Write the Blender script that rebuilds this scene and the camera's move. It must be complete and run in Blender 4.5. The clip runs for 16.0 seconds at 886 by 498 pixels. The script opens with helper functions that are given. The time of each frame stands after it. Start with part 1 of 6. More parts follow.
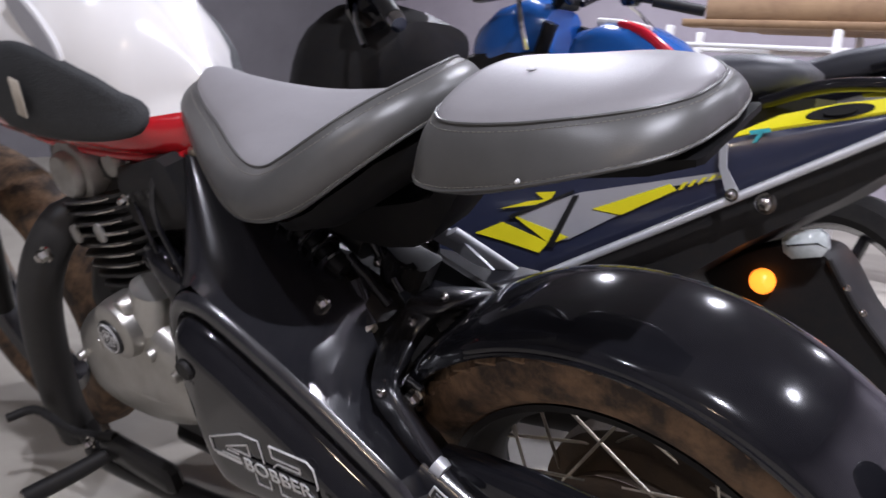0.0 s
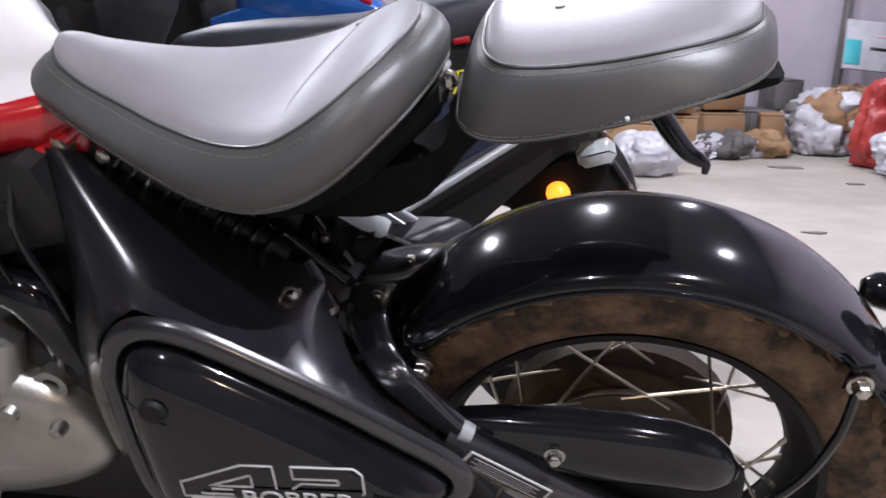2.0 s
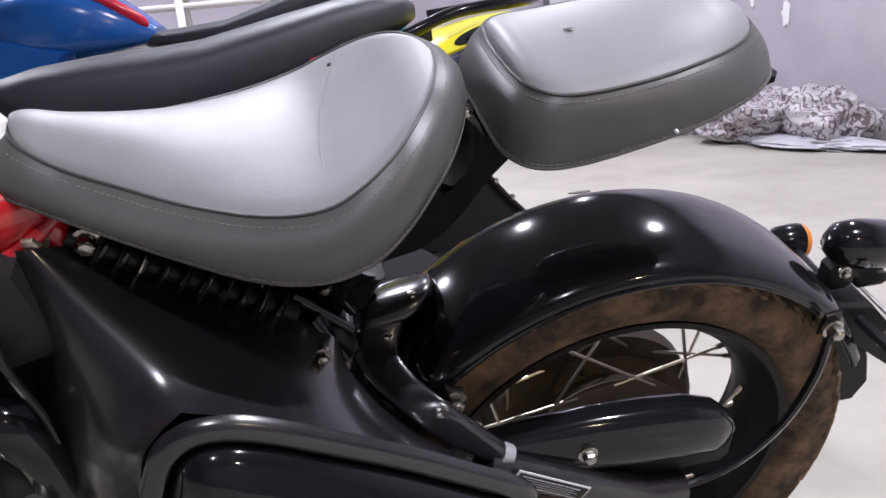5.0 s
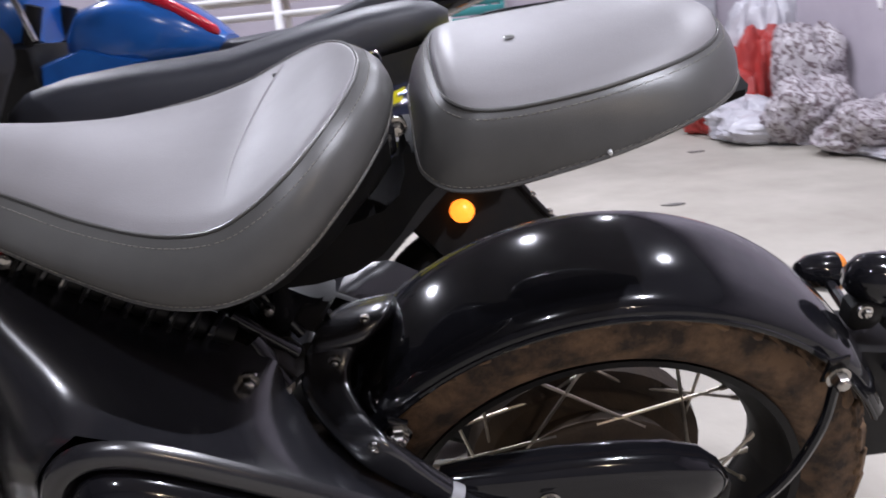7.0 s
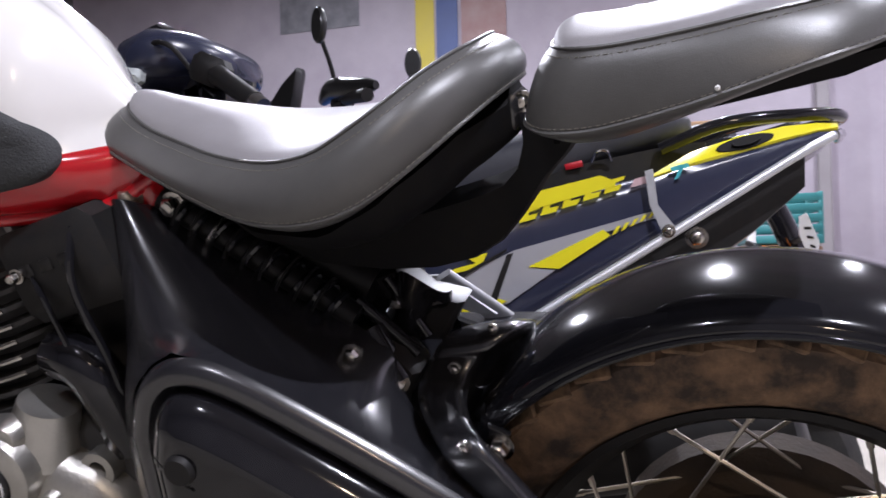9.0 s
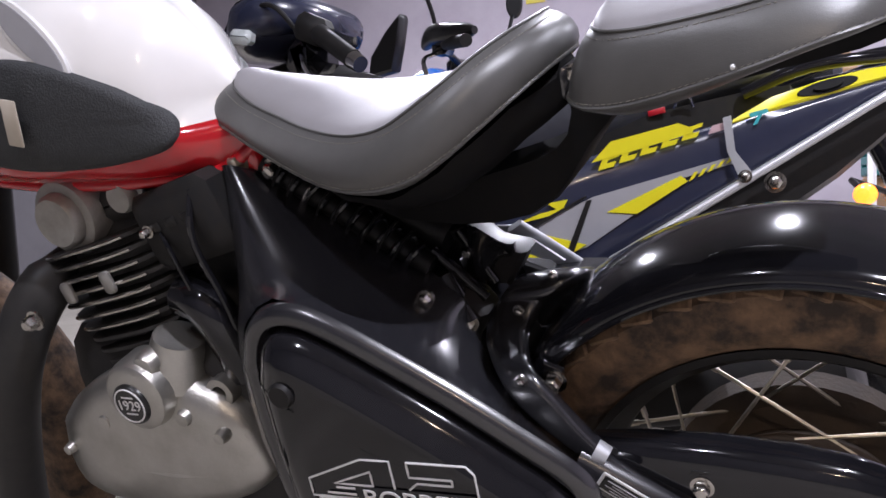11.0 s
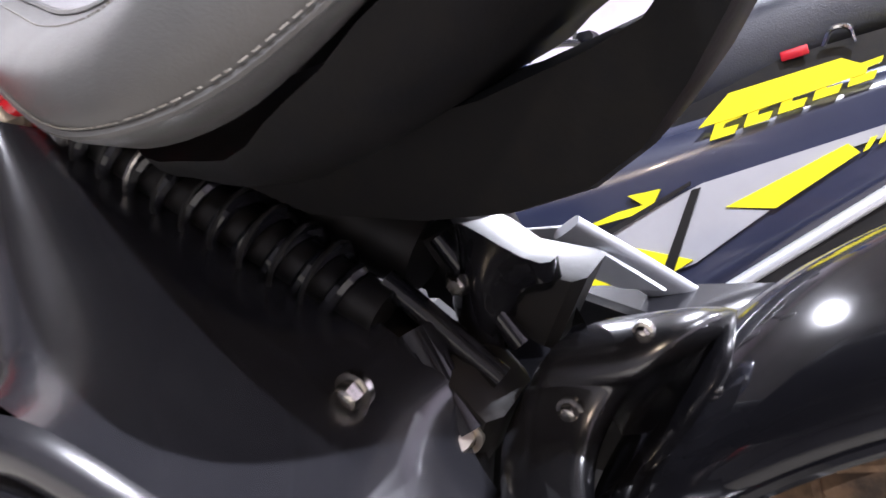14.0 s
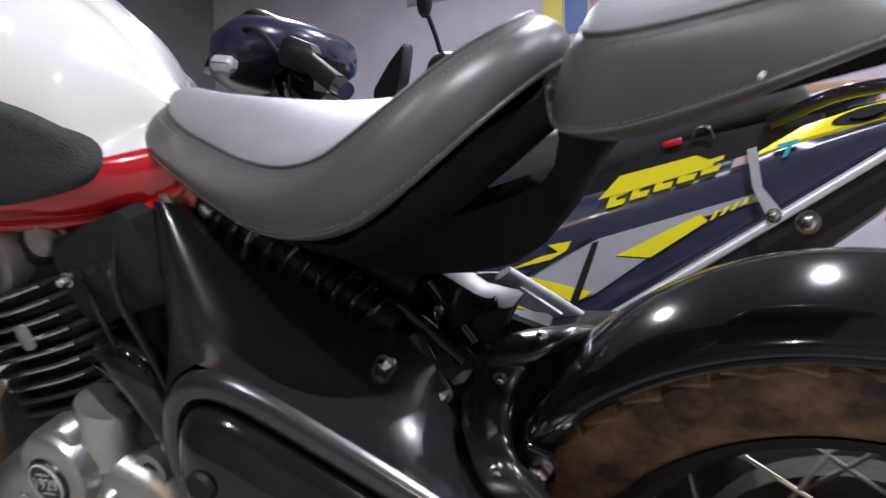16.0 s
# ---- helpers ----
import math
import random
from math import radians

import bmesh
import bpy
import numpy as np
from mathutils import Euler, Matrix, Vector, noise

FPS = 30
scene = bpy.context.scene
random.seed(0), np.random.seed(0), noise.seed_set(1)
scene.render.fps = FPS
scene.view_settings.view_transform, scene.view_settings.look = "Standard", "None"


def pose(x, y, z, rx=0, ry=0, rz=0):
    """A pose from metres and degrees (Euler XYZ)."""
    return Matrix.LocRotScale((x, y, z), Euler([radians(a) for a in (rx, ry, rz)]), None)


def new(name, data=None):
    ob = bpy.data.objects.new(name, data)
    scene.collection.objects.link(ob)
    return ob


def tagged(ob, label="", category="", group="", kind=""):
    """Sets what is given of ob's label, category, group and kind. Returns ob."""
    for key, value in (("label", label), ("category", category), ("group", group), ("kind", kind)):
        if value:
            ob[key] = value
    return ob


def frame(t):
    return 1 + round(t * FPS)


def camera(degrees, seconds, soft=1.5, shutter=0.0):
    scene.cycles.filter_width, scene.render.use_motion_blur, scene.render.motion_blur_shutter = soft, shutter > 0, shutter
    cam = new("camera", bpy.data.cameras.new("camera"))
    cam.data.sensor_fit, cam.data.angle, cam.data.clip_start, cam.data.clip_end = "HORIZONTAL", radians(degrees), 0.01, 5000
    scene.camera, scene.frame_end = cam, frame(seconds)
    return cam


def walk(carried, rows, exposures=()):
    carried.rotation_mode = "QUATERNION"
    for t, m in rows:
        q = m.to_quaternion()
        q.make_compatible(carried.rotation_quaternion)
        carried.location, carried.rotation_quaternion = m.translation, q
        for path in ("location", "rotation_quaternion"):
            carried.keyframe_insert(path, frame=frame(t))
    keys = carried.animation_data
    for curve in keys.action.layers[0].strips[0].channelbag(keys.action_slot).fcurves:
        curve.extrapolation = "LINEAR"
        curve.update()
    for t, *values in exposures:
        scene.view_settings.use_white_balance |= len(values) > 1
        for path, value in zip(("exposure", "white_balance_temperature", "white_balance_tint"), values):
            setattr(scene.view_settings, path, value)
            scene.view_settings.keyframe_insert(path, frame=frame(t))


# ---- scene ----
cam = camera(55.17, 16.0, soft=1.6, shutter=0.5)
ROWS = [
    (0, 0.3329, -0.8552, 0.8000, 78.60, -4.50, 38.10),
    (0.5, 0.2402, -0.8732, 0.7911, 79.05, -0.62, 30.18),
    (1, 0.1027, -0.8854, 0.7822, 78.37, -0.63, 22.00),
    (1.5, 0.0335, -0.9005, 0.7938, 75.50, 0.97, 16.96),
    (2, -0.0733, -0.9706, 0.7873, 75.94, -0.01, 8.28),
    (2.5, -0.1580, -0.9790, 0.7910, 76.94, 4.97, 4.95),
    (2.8, -0.2361, -0.9329, 0.7808, 76.68, 5.76, 0.38),
    (3, -0.2810, -0.9097, 0.7885, 76.42, 5.16, -2.55),
    (5.5, -0.3540, -0.9486, 0.8386, 74.29, 5.45, -12.19),
    (6.1, -0.2677, -0.9111, 0.8216, 74.49, 6.29, -11.88),
    (6.5, -0.2231, -0.8781, 0.8200, 74.42, 6.84, -9.03),
    (7, -0.1782, -0.9076, 0.8236, 75.58, 5.71, -3.41),
    (7.5, -0.0857, -0.9666, 0.8248, 78.12, 3.96, 5.72),
    (7.7, -0.0566, -0.9760, 0.8303, 77.98, 2.93, 8.74),
    (8, -0.0287, -0.9417, 0.7813, 78.09, 1.57, 12.21),
    (8.5, -0.0435, -0.8787, 0.6419, 85.57, -0.04, 15.01),
    (9, -0.0263, -0.8743, 0.6098, 91.38, 1.19, 18.32),
    (9.5, 0.0145, -0.8918, 0.6117, 86.81, 1.19, 22.40),
    (9.8, 0.0340, -0.9170, 0.6277, 87.93, 1.00, 23.92),
    (10, 0.0437, -0.9317, 0.6340, 87.13, 1.53, 26.03),
    (12.5, 0.0605, -0.9500, 0.6282, 86.96, 1.99, 26.31),
    (13, 0.0412, -0.8709, 0.6344, 87.54, 2.37, 27.76),
    (13.5, -0.0429, -0.6254, 0.6035, 88.44, 4.05, 31.12),
    (14, -0.1046, -0.4845, 0.6075, 88.56, 3.45, 31.60),
    (14.5, -0.1082, -0.4674, 0.6097, 88.46, 2.52, 30.97),
    (15, -0.1017, -0.4694, 0.6089, 89.35, 3.14, 31.02),
    (15.5, -0.0590, -0.5851, 0.6114, 90.23, 3.00, 28.78),
    (16, 0.0329, -0.7881, 0.6394, 89.40, 1.58, 27.69),
]
EXPOSURES = [(0.0, 0.05, 6180, 18), (0.5, 0.0, 6180, 18), (1.5, 0.1, 6180, 18), (3.0, 0.3, 6180, 18), (5.5, 0.14, 6180, 18), (7.5, 0.0, 6180, 17), (8.5, 0.15, 6180, 18), (9.0, 0.27, 6180, 19), (9.5, 0.42, 6180, 20), (10.0, 0.28, 6180, 20), (12.5, 0.28, 6180, 20), (13.0, 0.3, 6150, 20), (13.5, 0.7, 6150, 19), (14.0, 1.6, 6150, 17), (15.0, 1.65, 6150, 17), (15.5, 0.9, 6150, 17), (16.0, 0.2, 6150, 17)]
walk(cam, [(t, pose(x, y, z, rx, ry, rz)) for t, x, y, z, rx, ry, rz in ROWS], exposures=EXPOSURES)

# ---- light: a closed room under round ceiling lights ----
world = bpy.data.worlds.new("world")
world.use_nodes = True
world.node_tree.nodes["Background"].inputs["Color"].default_value = (0.55, 0.6, 0.7, 1)
world.node_tree.nodes["Background"].inputs["Strength"].default_value = 0.05
scene.world = world

LAMPS = [(1.15, -1.25, 3.32, 20, 84), (-0.7, -2.3, 3.32, 0, 30), (1.72, 1.35, 3.32, 0, 42), (-0.3, 2.5, 3.32, 0, 84), (-2.6, 3.2, 3.32, 90, 85), (1.4, 4.1, 3.32, 80, 42)]
for x, y, z, turn, watts in LAMPS:
    lamp = bpy.data.lights.new("ceiling_lamp", "AREA")
    lamp.shape, lamp.size, lamp.energy, lamp.color = "DISK", 0.07, watts * 1.14, (0.93, 0.955, 1.0)
    new("ceiling_lamp", lamp).matrix_basis = pose(x, y, z - 0.075, 0, 0, turn)
BULB = (0.9, -2.6, 2.1)
lamp = bpy.data.lights.new("bulb_lamp", "POINT")
lamp.energy, lamp.color, lamp.shadow_soft_size = 28, (1.0, 0.8, 0.55), 0.045
new("bulb_lamp", lamp).matrix_basis = pose(*BULB)


# ---- materials ----
def material(name, colour, rough=0.5, metal=0.0, second=None, scale=8.0, mix=0.5, bump=0.0, bump_scale=200.0, coat=0.0, rough_var=0.0,
             emit=0.0, spread=0.0, detail=6.0, alpha_glass=False, sheen=0.0, narrow=0.25, spec=0.5):
    """A node material: two colours mixed by noise at one scale, fine relief at another, roughness that varies."""
    m = bpy.data.materials.new(name)
    m.use_nodes = True
    nodes, links = m.node_tree.nodes, m.node_tree.links
    b = nodes["Principled BSDF"]
    b.inputs["Metallic"].default_value = metal
    b.inputs["Roughness"].default_value = rough
    b.inputs["Coat Weight"].default_value = coat
    b.inputs["Specular IOR Level"].default_value = spec
    b.inputs["Coat Roughness"].default_value = 0.03
    b.inputs["Sheen Weight"].default_value = sheen
    if alpha_glass:
        b.inputs["Transmission Weight"].default_value = 0.85
    coords = nodes.new("ShaderNodeTexCoord")
    base = None
    if second or rough_var:
        n = nodes.new("ShaderNodeTexNoise")
        n.inputs["Scale"].default_value, n.inputs["Detail"].default_value, n.inputs["Roughness"].default_value = scale, detail, 0.62
        links.new(coords.outputs["Object"], n.inputs["Vector"])
        ramp = nodes.new("ShaderNodeMapRange")
        ramp.inputs["From Min"].default_value, ramp.inputs["From Max"].default_value = 0.5 - narrow + (0.5 - mix) * 0.4, 0.5 + narrow + (0.5 - mix) * 0.4
        links.new(n.outputs["Fac"], ramp.inputs["Value"])
        if second:
            mx = nodes.new("ShaderNodeMix")
            mx.data_type = "RGBA"
            mx.inputs["A"].default_value, mx.inputs["B"].default_value = (*colour, 1), (*second, 1)
            links.new(ramp.outputs["Result"], mx.inputs["Factor"])
            base = mx.outputs["Result"]
        if rough_var:
            rr = nodes.new("ShaderNodeMapRange")
            rr.inputs["To Min"].default_value, rr.inputs["To Max"].default_value = max(0.02, rough - rough_var), min(1, rough + rough_var)
            links.new(n.outputs["Fac"], rr.inputs["Value"])
            links.new(rr.outputs["Result"], b.inputs["Roughness"])
    if spread:
        info, hsv = nodes.new("ShaderNodeObjectInfo"), nodes.new("ShaderNodeHueSaturation")
        r = nodes.new("ShaderNodeMapRange")
        r.inputs["To Min"].default_value, r.inputs["To Max"].default_value = 1 - spread, 1 + spread
        links.new(info.outputs["Random"], r.inputs["Value"])
        links.new(r.outputs["Result"], hsv.inputs["Value"])
        hsv.inputs["Color"].default_value = (*colour, 1)
        if base:
            links.new(base, hsv.inputs["Color"])
        base = hsv.outputs["Color"]
    if base:
        links.new(base, b.inputs["Base Color"])
    else:
        b.inputs["Base Color"].default_value = (*colour, 1)
    if bump:
        n2, bp = nodes.new("ShaderNodeTexNoise"), nodes.new("ShaderNodeBump")
        n2.inputs["Scale"].default_value, n2.inputs["Detail"].default_value = bump_scale, 3.0
        links.new(coords.outputs["Object"], n2.inputs["Vector"])
        links.new(n2.outputs["Fac"], bp.inputs["Height"])
        bp.inputs["Strength"].default_value, bp.inputs["Distance"].default_value = bump, 0.002
        links.new(bp.outputs["Normal"], b.inputs["Normal"])
    if emit:
        b.inputs["Emission Color"].default_value = (*colour, 1)
        b.inputs["Emission Strength"].default_value = emit
    return m


GLOSS_BLACK = material("gloss_black_paint", (0.006, 0.006, 0.008), 0.12, spec=0.15, coat=0.75, second=(0.010, 0.010, 0.012), scale=30, rough_var=0.04, bump=0.02, bump_scale=90)
SATIN_BLACK = material("satin_black_paint", (0.012, 0.012, 0.015), 0.24, spec=0.9, coat=0.3, second=(0.019, 0.019, 0.022), scale=14, rough_var=0.08, bump=0.03, bump_scale=120)
FRAME_BLACK = material("frame_black", (0.010, 0.010, 0.011), 0.38, spec=0.28, second=(0.016, 0.014, 0.012), scale=40, mix=0.35, rough_var=0.1, bump=0.05)
TRAY_BLACK = material("matt_black_tray", (0.006, 0.006, 0.007), 0.62, spec=0.12, second=(0.010, 0.009, 0.008), scale=55, mix=0.35, bump=0.08, bump_scale=300)
DUSTY_BLACK = material("dusty_black_plastic", (0.013, 0.013, 0.014), 0.5, spec=0.22, second=(0.020, 0.018, 0.016), scale=55, mix=0.35, bump=0.08, bump_scale=300)
LEATHER_TOP = material("grey_leather_top", (0.265, 0.255, 0.268), 0.46, spec=0.4, second=(0.225, 0.217, 0.225), scale=11, rough_var=0.09, bump=0.12, bump_scale=700)
LEATHER_SIDE = material("dark_grey_leather", (0.092, 0.091, 0.088), 0.36, second=(0.062, 0.061, 0.059), scale=13, rough_var=0.10, bump=0.09, bump_scale=900)
THREAD = material("pale_thread", (0.24, 0.225, 0.20), 0.8, bump=0.3, bump_scale=900)
WHITE_PAINT = material("white_tank_paint", (0.80, 0.78, 0.76), 0.18, coat=0.8, second=(0.72, 0.71, 0.70), scale=5, rough_var=0.06)
RED_PAINT = material("red_tank_paint", (0.50, 0.008, 0.014), 0.2, coat=0.8, second=(0.40, 0.006, 0.010), scale=9, rough_var=0.06)
RUBBER = material("black_knee_rubber", (0.018, 0.020, 0.022), 0.65, second=(0.030, 0.032, 0.034), scale=120, bump=0.6, bump_scale=420)
TYRE_MUD = material("tyre_rubber_with_dried_mud", (0.030, 0.020, 0.014), 0.85, second=(0.27, 0.165, 0.092), scale=28, mix=0.50, bump=1.0, bump_scale=110, narrow=0.12)
TYRE_SIDE = material("dusty_tyre_sidewall", (0.032, 0.022, 0.016), 0.82, second=(0.19, 0.115, 0.065), scale=26, mix=0.48, bump=0.9, bump_scale=120, narrow=0.13)
DARK_TYRE = material("dark_tyre_rubber", (0.016, 0.016, 0.017), 0.7, second=(0.035, 0.033, 0.030), scale=30, bump=0.4, bump_scale=150, spec=0.3)
GUARD_STEEL = material("dull_guard_steel", (0.60, 0.61, 0.64), 0.38, metal=0.35, second=(0.45, 0.46, 0.48), scale=25, rough_var=0.1)
STEEL = material("bright_steel", (0.62, 0.60, 0.57), 0.22, metal=1.0, second=(0.40, 0.37, 0.33), scale=60, rough_var=0.1)
SPOKE_STEEL = material("dull_spoke_steel", (0.70, 0.66, 0.58), 0.34, metal=0.9, second=(0.50, 0.43, 0.34), scale=45, rough_var=0.1)
CAST_ALLOY = material("cast_alloy", (0.56, 0.55, 0.52), 0.36, metal=0.9, second=(0.40, 0.385, 0.35), scale=14, rough_var=0.12, bump=0.2, bump_scale=260)
HEAD_ALLOY = material("dull_head_alloy", (0.40, 0.39, 0.37), 0.5, metal=0.6, second=(0.26, 0.25, 0.23), scale=30, bump=0.2)
PIPE_BLACK = material("heatproof_black", (0.018, 0.018, 0.019), 0.5, spec=0.35, second=(0.032, 0.030, 0.028), scale=22, bump=0.1)
HUB_DIRT = material("muddy_hub_alloy", (0.045, 0.033, 0.025), 0.75, metal=0.1, second=(0.10, 0.068, 0.042), scale=18, bump=0.4)
PANEL_PAPER = material("stained_paper", (0.50, 0.50, 0.52), 0.7, second=(0.30, 0.30, 0.33), scale=7, bump=0.3, bump_scale=30)
DECAL_WHITE = material("white_decal", (0.72, 0.72, 0.72), 0.4)
BADGE_BLACK = material("black_badge", (0.01, 0.01, 0.01), 0.3)
AMBER = material("amber_lens", (0.75, 0.24, 0.02), 0.2, coat=0.4, second=(0.6, 0.18, 0.01), scale=80)
AMBER_LIT = material("lit_amber_lens", (1.0, 0.27, 0.02), 0.3, emit=2.1)
CLEAR_LENS = material("clear_lens", (0.75, 0.80, 0.80), 0.12, second=(0.45, 0.5, 0.5), scale=60, coat=0.5)
RED_LENS = material("red_lens", (0.35, 0.01, 0.01), 0.15, coat=0.5)
NAVY = material("navy_scooter_paint", (0.018, 0.022, 0.045), 0.25, coat=0.5, second=(0.024, 0.028, 0.055), scale=10, rough_var=0.06)
YELLOW = material("yellow_decal", (0.78, 0.70, 0.010), 0.32, second=(0.70, 0.62, 0.01), scale=14)
GREY_DECAL = material("silver_grey_decal", (0.34, 0.34, 0.36), 0.4, second=(0.29, 0.29, 0.31), scale=14)
TEAL_DECAL = material("teal_decal", (0.05, 0.40, 0.45), 0.4)
PINK_DECAL = material("pale_pink_decal", (0.55, 0.38, 0.40), 0.4)
RED_LABEL = material("red_label", (0.45, 0.01, 0.02), 0.4)
SEAT_VINYL = material("black_seat_vinyl", (0.030, 0.032, 0.042), 0.46, second=(0.044, 0.046, 0.056), scale=14, bump=0.3, bump_scale=500, rough_var=0.06)
CHROME = material("chrome", (0.75, 0.75, 0.76), 0.12, metal=1.0, rough_var=0.05, scale=40)
BLUE_PAINT = material("blue_tank_paint", (0.018, 0.12, 0.43), 0.22, coat=0.6, second=(0.012, 0.085, 0.34), scale=9, rough_var=0.05)
FLOOR_MAT = material("worn_cement_floor", (0.43, 0.40, 0.35), 0.62, second=(0.29, 0.265, 0.225), scale=2.2, rough_var=0.1, bump=0.25, bump_scale=60, detail=10)
WALL_MAT = material("lilac_washed_plaster", (0.47, 0.43, 0.48), 0.85, second=(0.36, 0.32, 0.37), scale=2.2, bump=0.3, bump_scale=40, detail=10)
DADO_MAT = material("grey_plaster_dado", (0.33, 0.31, 0.32), 0.85, second=(0.26, 0.24, 0.25), scale=3, bump=0.3, bump_scale=40)
# unseen walls and ceiling: dark, so the black paint reflects less of them
UNSEEN_WALL_MAT = material("unseen_wall_grey", (0.17, 0.165, 0.175), 0.6, second=(0.13, 0.125, 0.135), scale=3, bump=0.2, bump_scale=30)
CEIL_MAT = material("grey_ceiling", (0.24, 0.235, 0.235), 0.9, second=(0.18, 0.175, 0.175), scale=2, bump=0.2, bump_scale=30)
PATCH_WHITE = material("white_plaster_patch", (0.75, 0.74, 0.74), 0.9, bump=0.3, bump_scale=60)
WOOD = material("raw_plank_wood", (0.30, 0.19, 0.10), 0.75, second=(0.19, 0.11, 0.06), scale=7, bump=0.4, bump_scale=50, spread=0.2)
CARD = material("brown_cardboard", (0.32, 0.19, 0.10), 0.85, second=(0.24, 0.14, 0.075), scale=6, bump=0.2, spread=0.25)
RED_BAG = material("red_plastic_bag", (0.42, 0.045, 0.035), 0.4, second=(0.30, 0.03, 0.03), scale=9, bump=0.5, bump_scale=25)
WHITE_BAG = material("white_plastic_bag", (0.55, 0.54, 0.57), 0.35, second=(0.38, 0.37, 0.41), scale=9, bump=0.6, bump_scale=25)
STRIPE_BAG = material("clear_bag_with_dark_stripes", (0.42, 0.39, 0.41), 0.4, second=(0.13, 0.095, 0.105), scale=24, mix=0.38, bump=0.8, bump_scale=34, detail=2.5, narrow=0.05)
nodes, links = STRIPE_BAG.node_tree.nodes, STRIPE_BAG.node_tree.links
wave, band = nodes.new("ShaderNodeTexWave"), nodes.new("ShaderNodeMapRange")
wave.inputs["Scale"].default_value, wave.inputs["Distortion"].default_value, wave.inputs["Detail Scale"].default_value = 7.0, 14.0, 2.2
band.inputs["From Min"].default_value, band.inputs["From Max"].default_value = 0.62, 0.80
links.new(nodes["Texture Coordinate"].outputs["Object"], wave.inputs["Vector"])
links.new(wave.outputs["Fac"], band.inputs["Value"])
links.new(band.outputs["Result"], nodes["Mix"].inputs["Factor"])
BLUE_CLOTH = material("blue_plastic", (0.03, 0.12, 0.30), 0.4, second=(0.02, 0.08, 0.2), scale=9)
GREY_JUNK = material("dark_grey_junk", (0.09, 0.085, 0.085), 0.6, second=(0.16, 0.15, 0.14), scale=9, spread=0.3)
TEAL_CRATE = material("teal_plastic_crate", (0.03, 0.20, 0.20), 0.45, second=(0.02, 0.15, 0.16), scale=6)
POSTER_BLUE = material("blue_poster", (0.05, 0.09, 0.26), 0.5, second=(0.04, 0.07, 0.2), scale=4)
POSTER_YELLOW = material("yellow_poster", (0.55, 0.45, 0.03), 0.5, second=(0.5, 0.4, 0.05), scale=5)
POSTER_RED = material("brownish_red_poster", (0.24, 0.10, 0.10), 0.5, second=(0.34, 0.24, 0.22), scale=5)
POSTER_GREY = material("grey_poster", (0.10, 0.10, 0.12), 0.5, second=(0.3, 0.3, 0.32), scale=5)
LAMP_GLOW = material("glowing_diffuser", (0.95, 0.97, 1.0), 0.5, emit=9.0)
BULB_GLOW = material("glowing_bulb", (1.0, 0.8, 0.55), 0.5, emit=25.0)


# ---- shapes ----
def join(*geoms):
    verts, faces = [], []
    for v, f in geoms:
        k = len(verts)
        verts += [Vector(p) for p in v]
        faces += [[i + k for i in q] for q in f]
    return verts, faces


def moved(geom, m):
    return [m @ Vector(p) for p in geom[0]], geom[1]


def part(name, geom, mat, parent=None, label="", smooth=True, sharp=40, weld=0.0, relax=0):
    """One mesh object, under a thing or a part."""
    me = bpy.data.meshes.new(name)
    me.from_pydata([tuple(p) for p in geom[0]], [], geom[1])
    bm = bmesh.new()
    bm.from_mesh(me)
    if weld:
        bmesh.ops.remove_doubles(bm, verts=bm.verts, dist=weld)
    inner = [v for v in bm.verts if not v.is_boundary] if relax else []
    for _ in range(relax):
        bmesh.ops.smooth_vert(bm, verts=inner, factor=0.5, use_axis_x=True, use_axis_y=True, use_axis_z=True)
    bmesh.ops.recalc_face_normals(bm, faces=bm.faces)
    if smooth:
        for f in bm.faces:
            f.smooth = True
        for e in bm.edges:
            if len(e.link_faces) == 2 and e.calc_face_angle(0) > radians(sharp):
                e.smooth = False
    bm.to_mesh(me)
    bm.free()
    me.materials.append(mat)
    ob = new(name, me)
    ob.parent = parent
    return tagged(ob, label)


def thing(name, m, label, category, group="", kind=""):
    ob = new(name)
    ob.empty_display_size = 0.05
    ob.matrix_basis = m
    return tagged(ob, label, category, group, kind)


def smooth_line(points, n):
    """n points on a Catmull-Rom curve through the given ones, evenly by parameter."""
    p = [Vector(q) for q in points]
    p = [2 * p[0] - p[1], *p, 2 * p[-1] - p[-2]]
    out = []
    for i in range(n):
        u = i / (n - 1) * (len(p) - 3)
        k = min(int(u), len(p) - 4)
        t = u - k
        a, b, c, d = p[k:k + 4]
        out.append(0.5 * ((2 * b) + (c - a) * t + (2 * a - 5 * b + 4 * c - d) * t * t + (3 * b - a - 3 * c + d) * t ** 3))
    return out


def loft(rings, closed=True, cap0=True, cap1=True):
    n = len(rings[0])
    verts = [Vector(p) for r in rings for p in r]
    faces = []
    for i in range(len(rings) - 1):
        for j in range(n if closed else n - 1):
            a, b = i * n + j, i * n + (j + 1) % n
            faces.append([a, b, b + n, a + n])
    if cap0:
        faces.append(list(range(n)))
    if cap1:
        faces.append(list(range((len(rings) - 1) * n, len(rings) * n)))
    return verts, faces


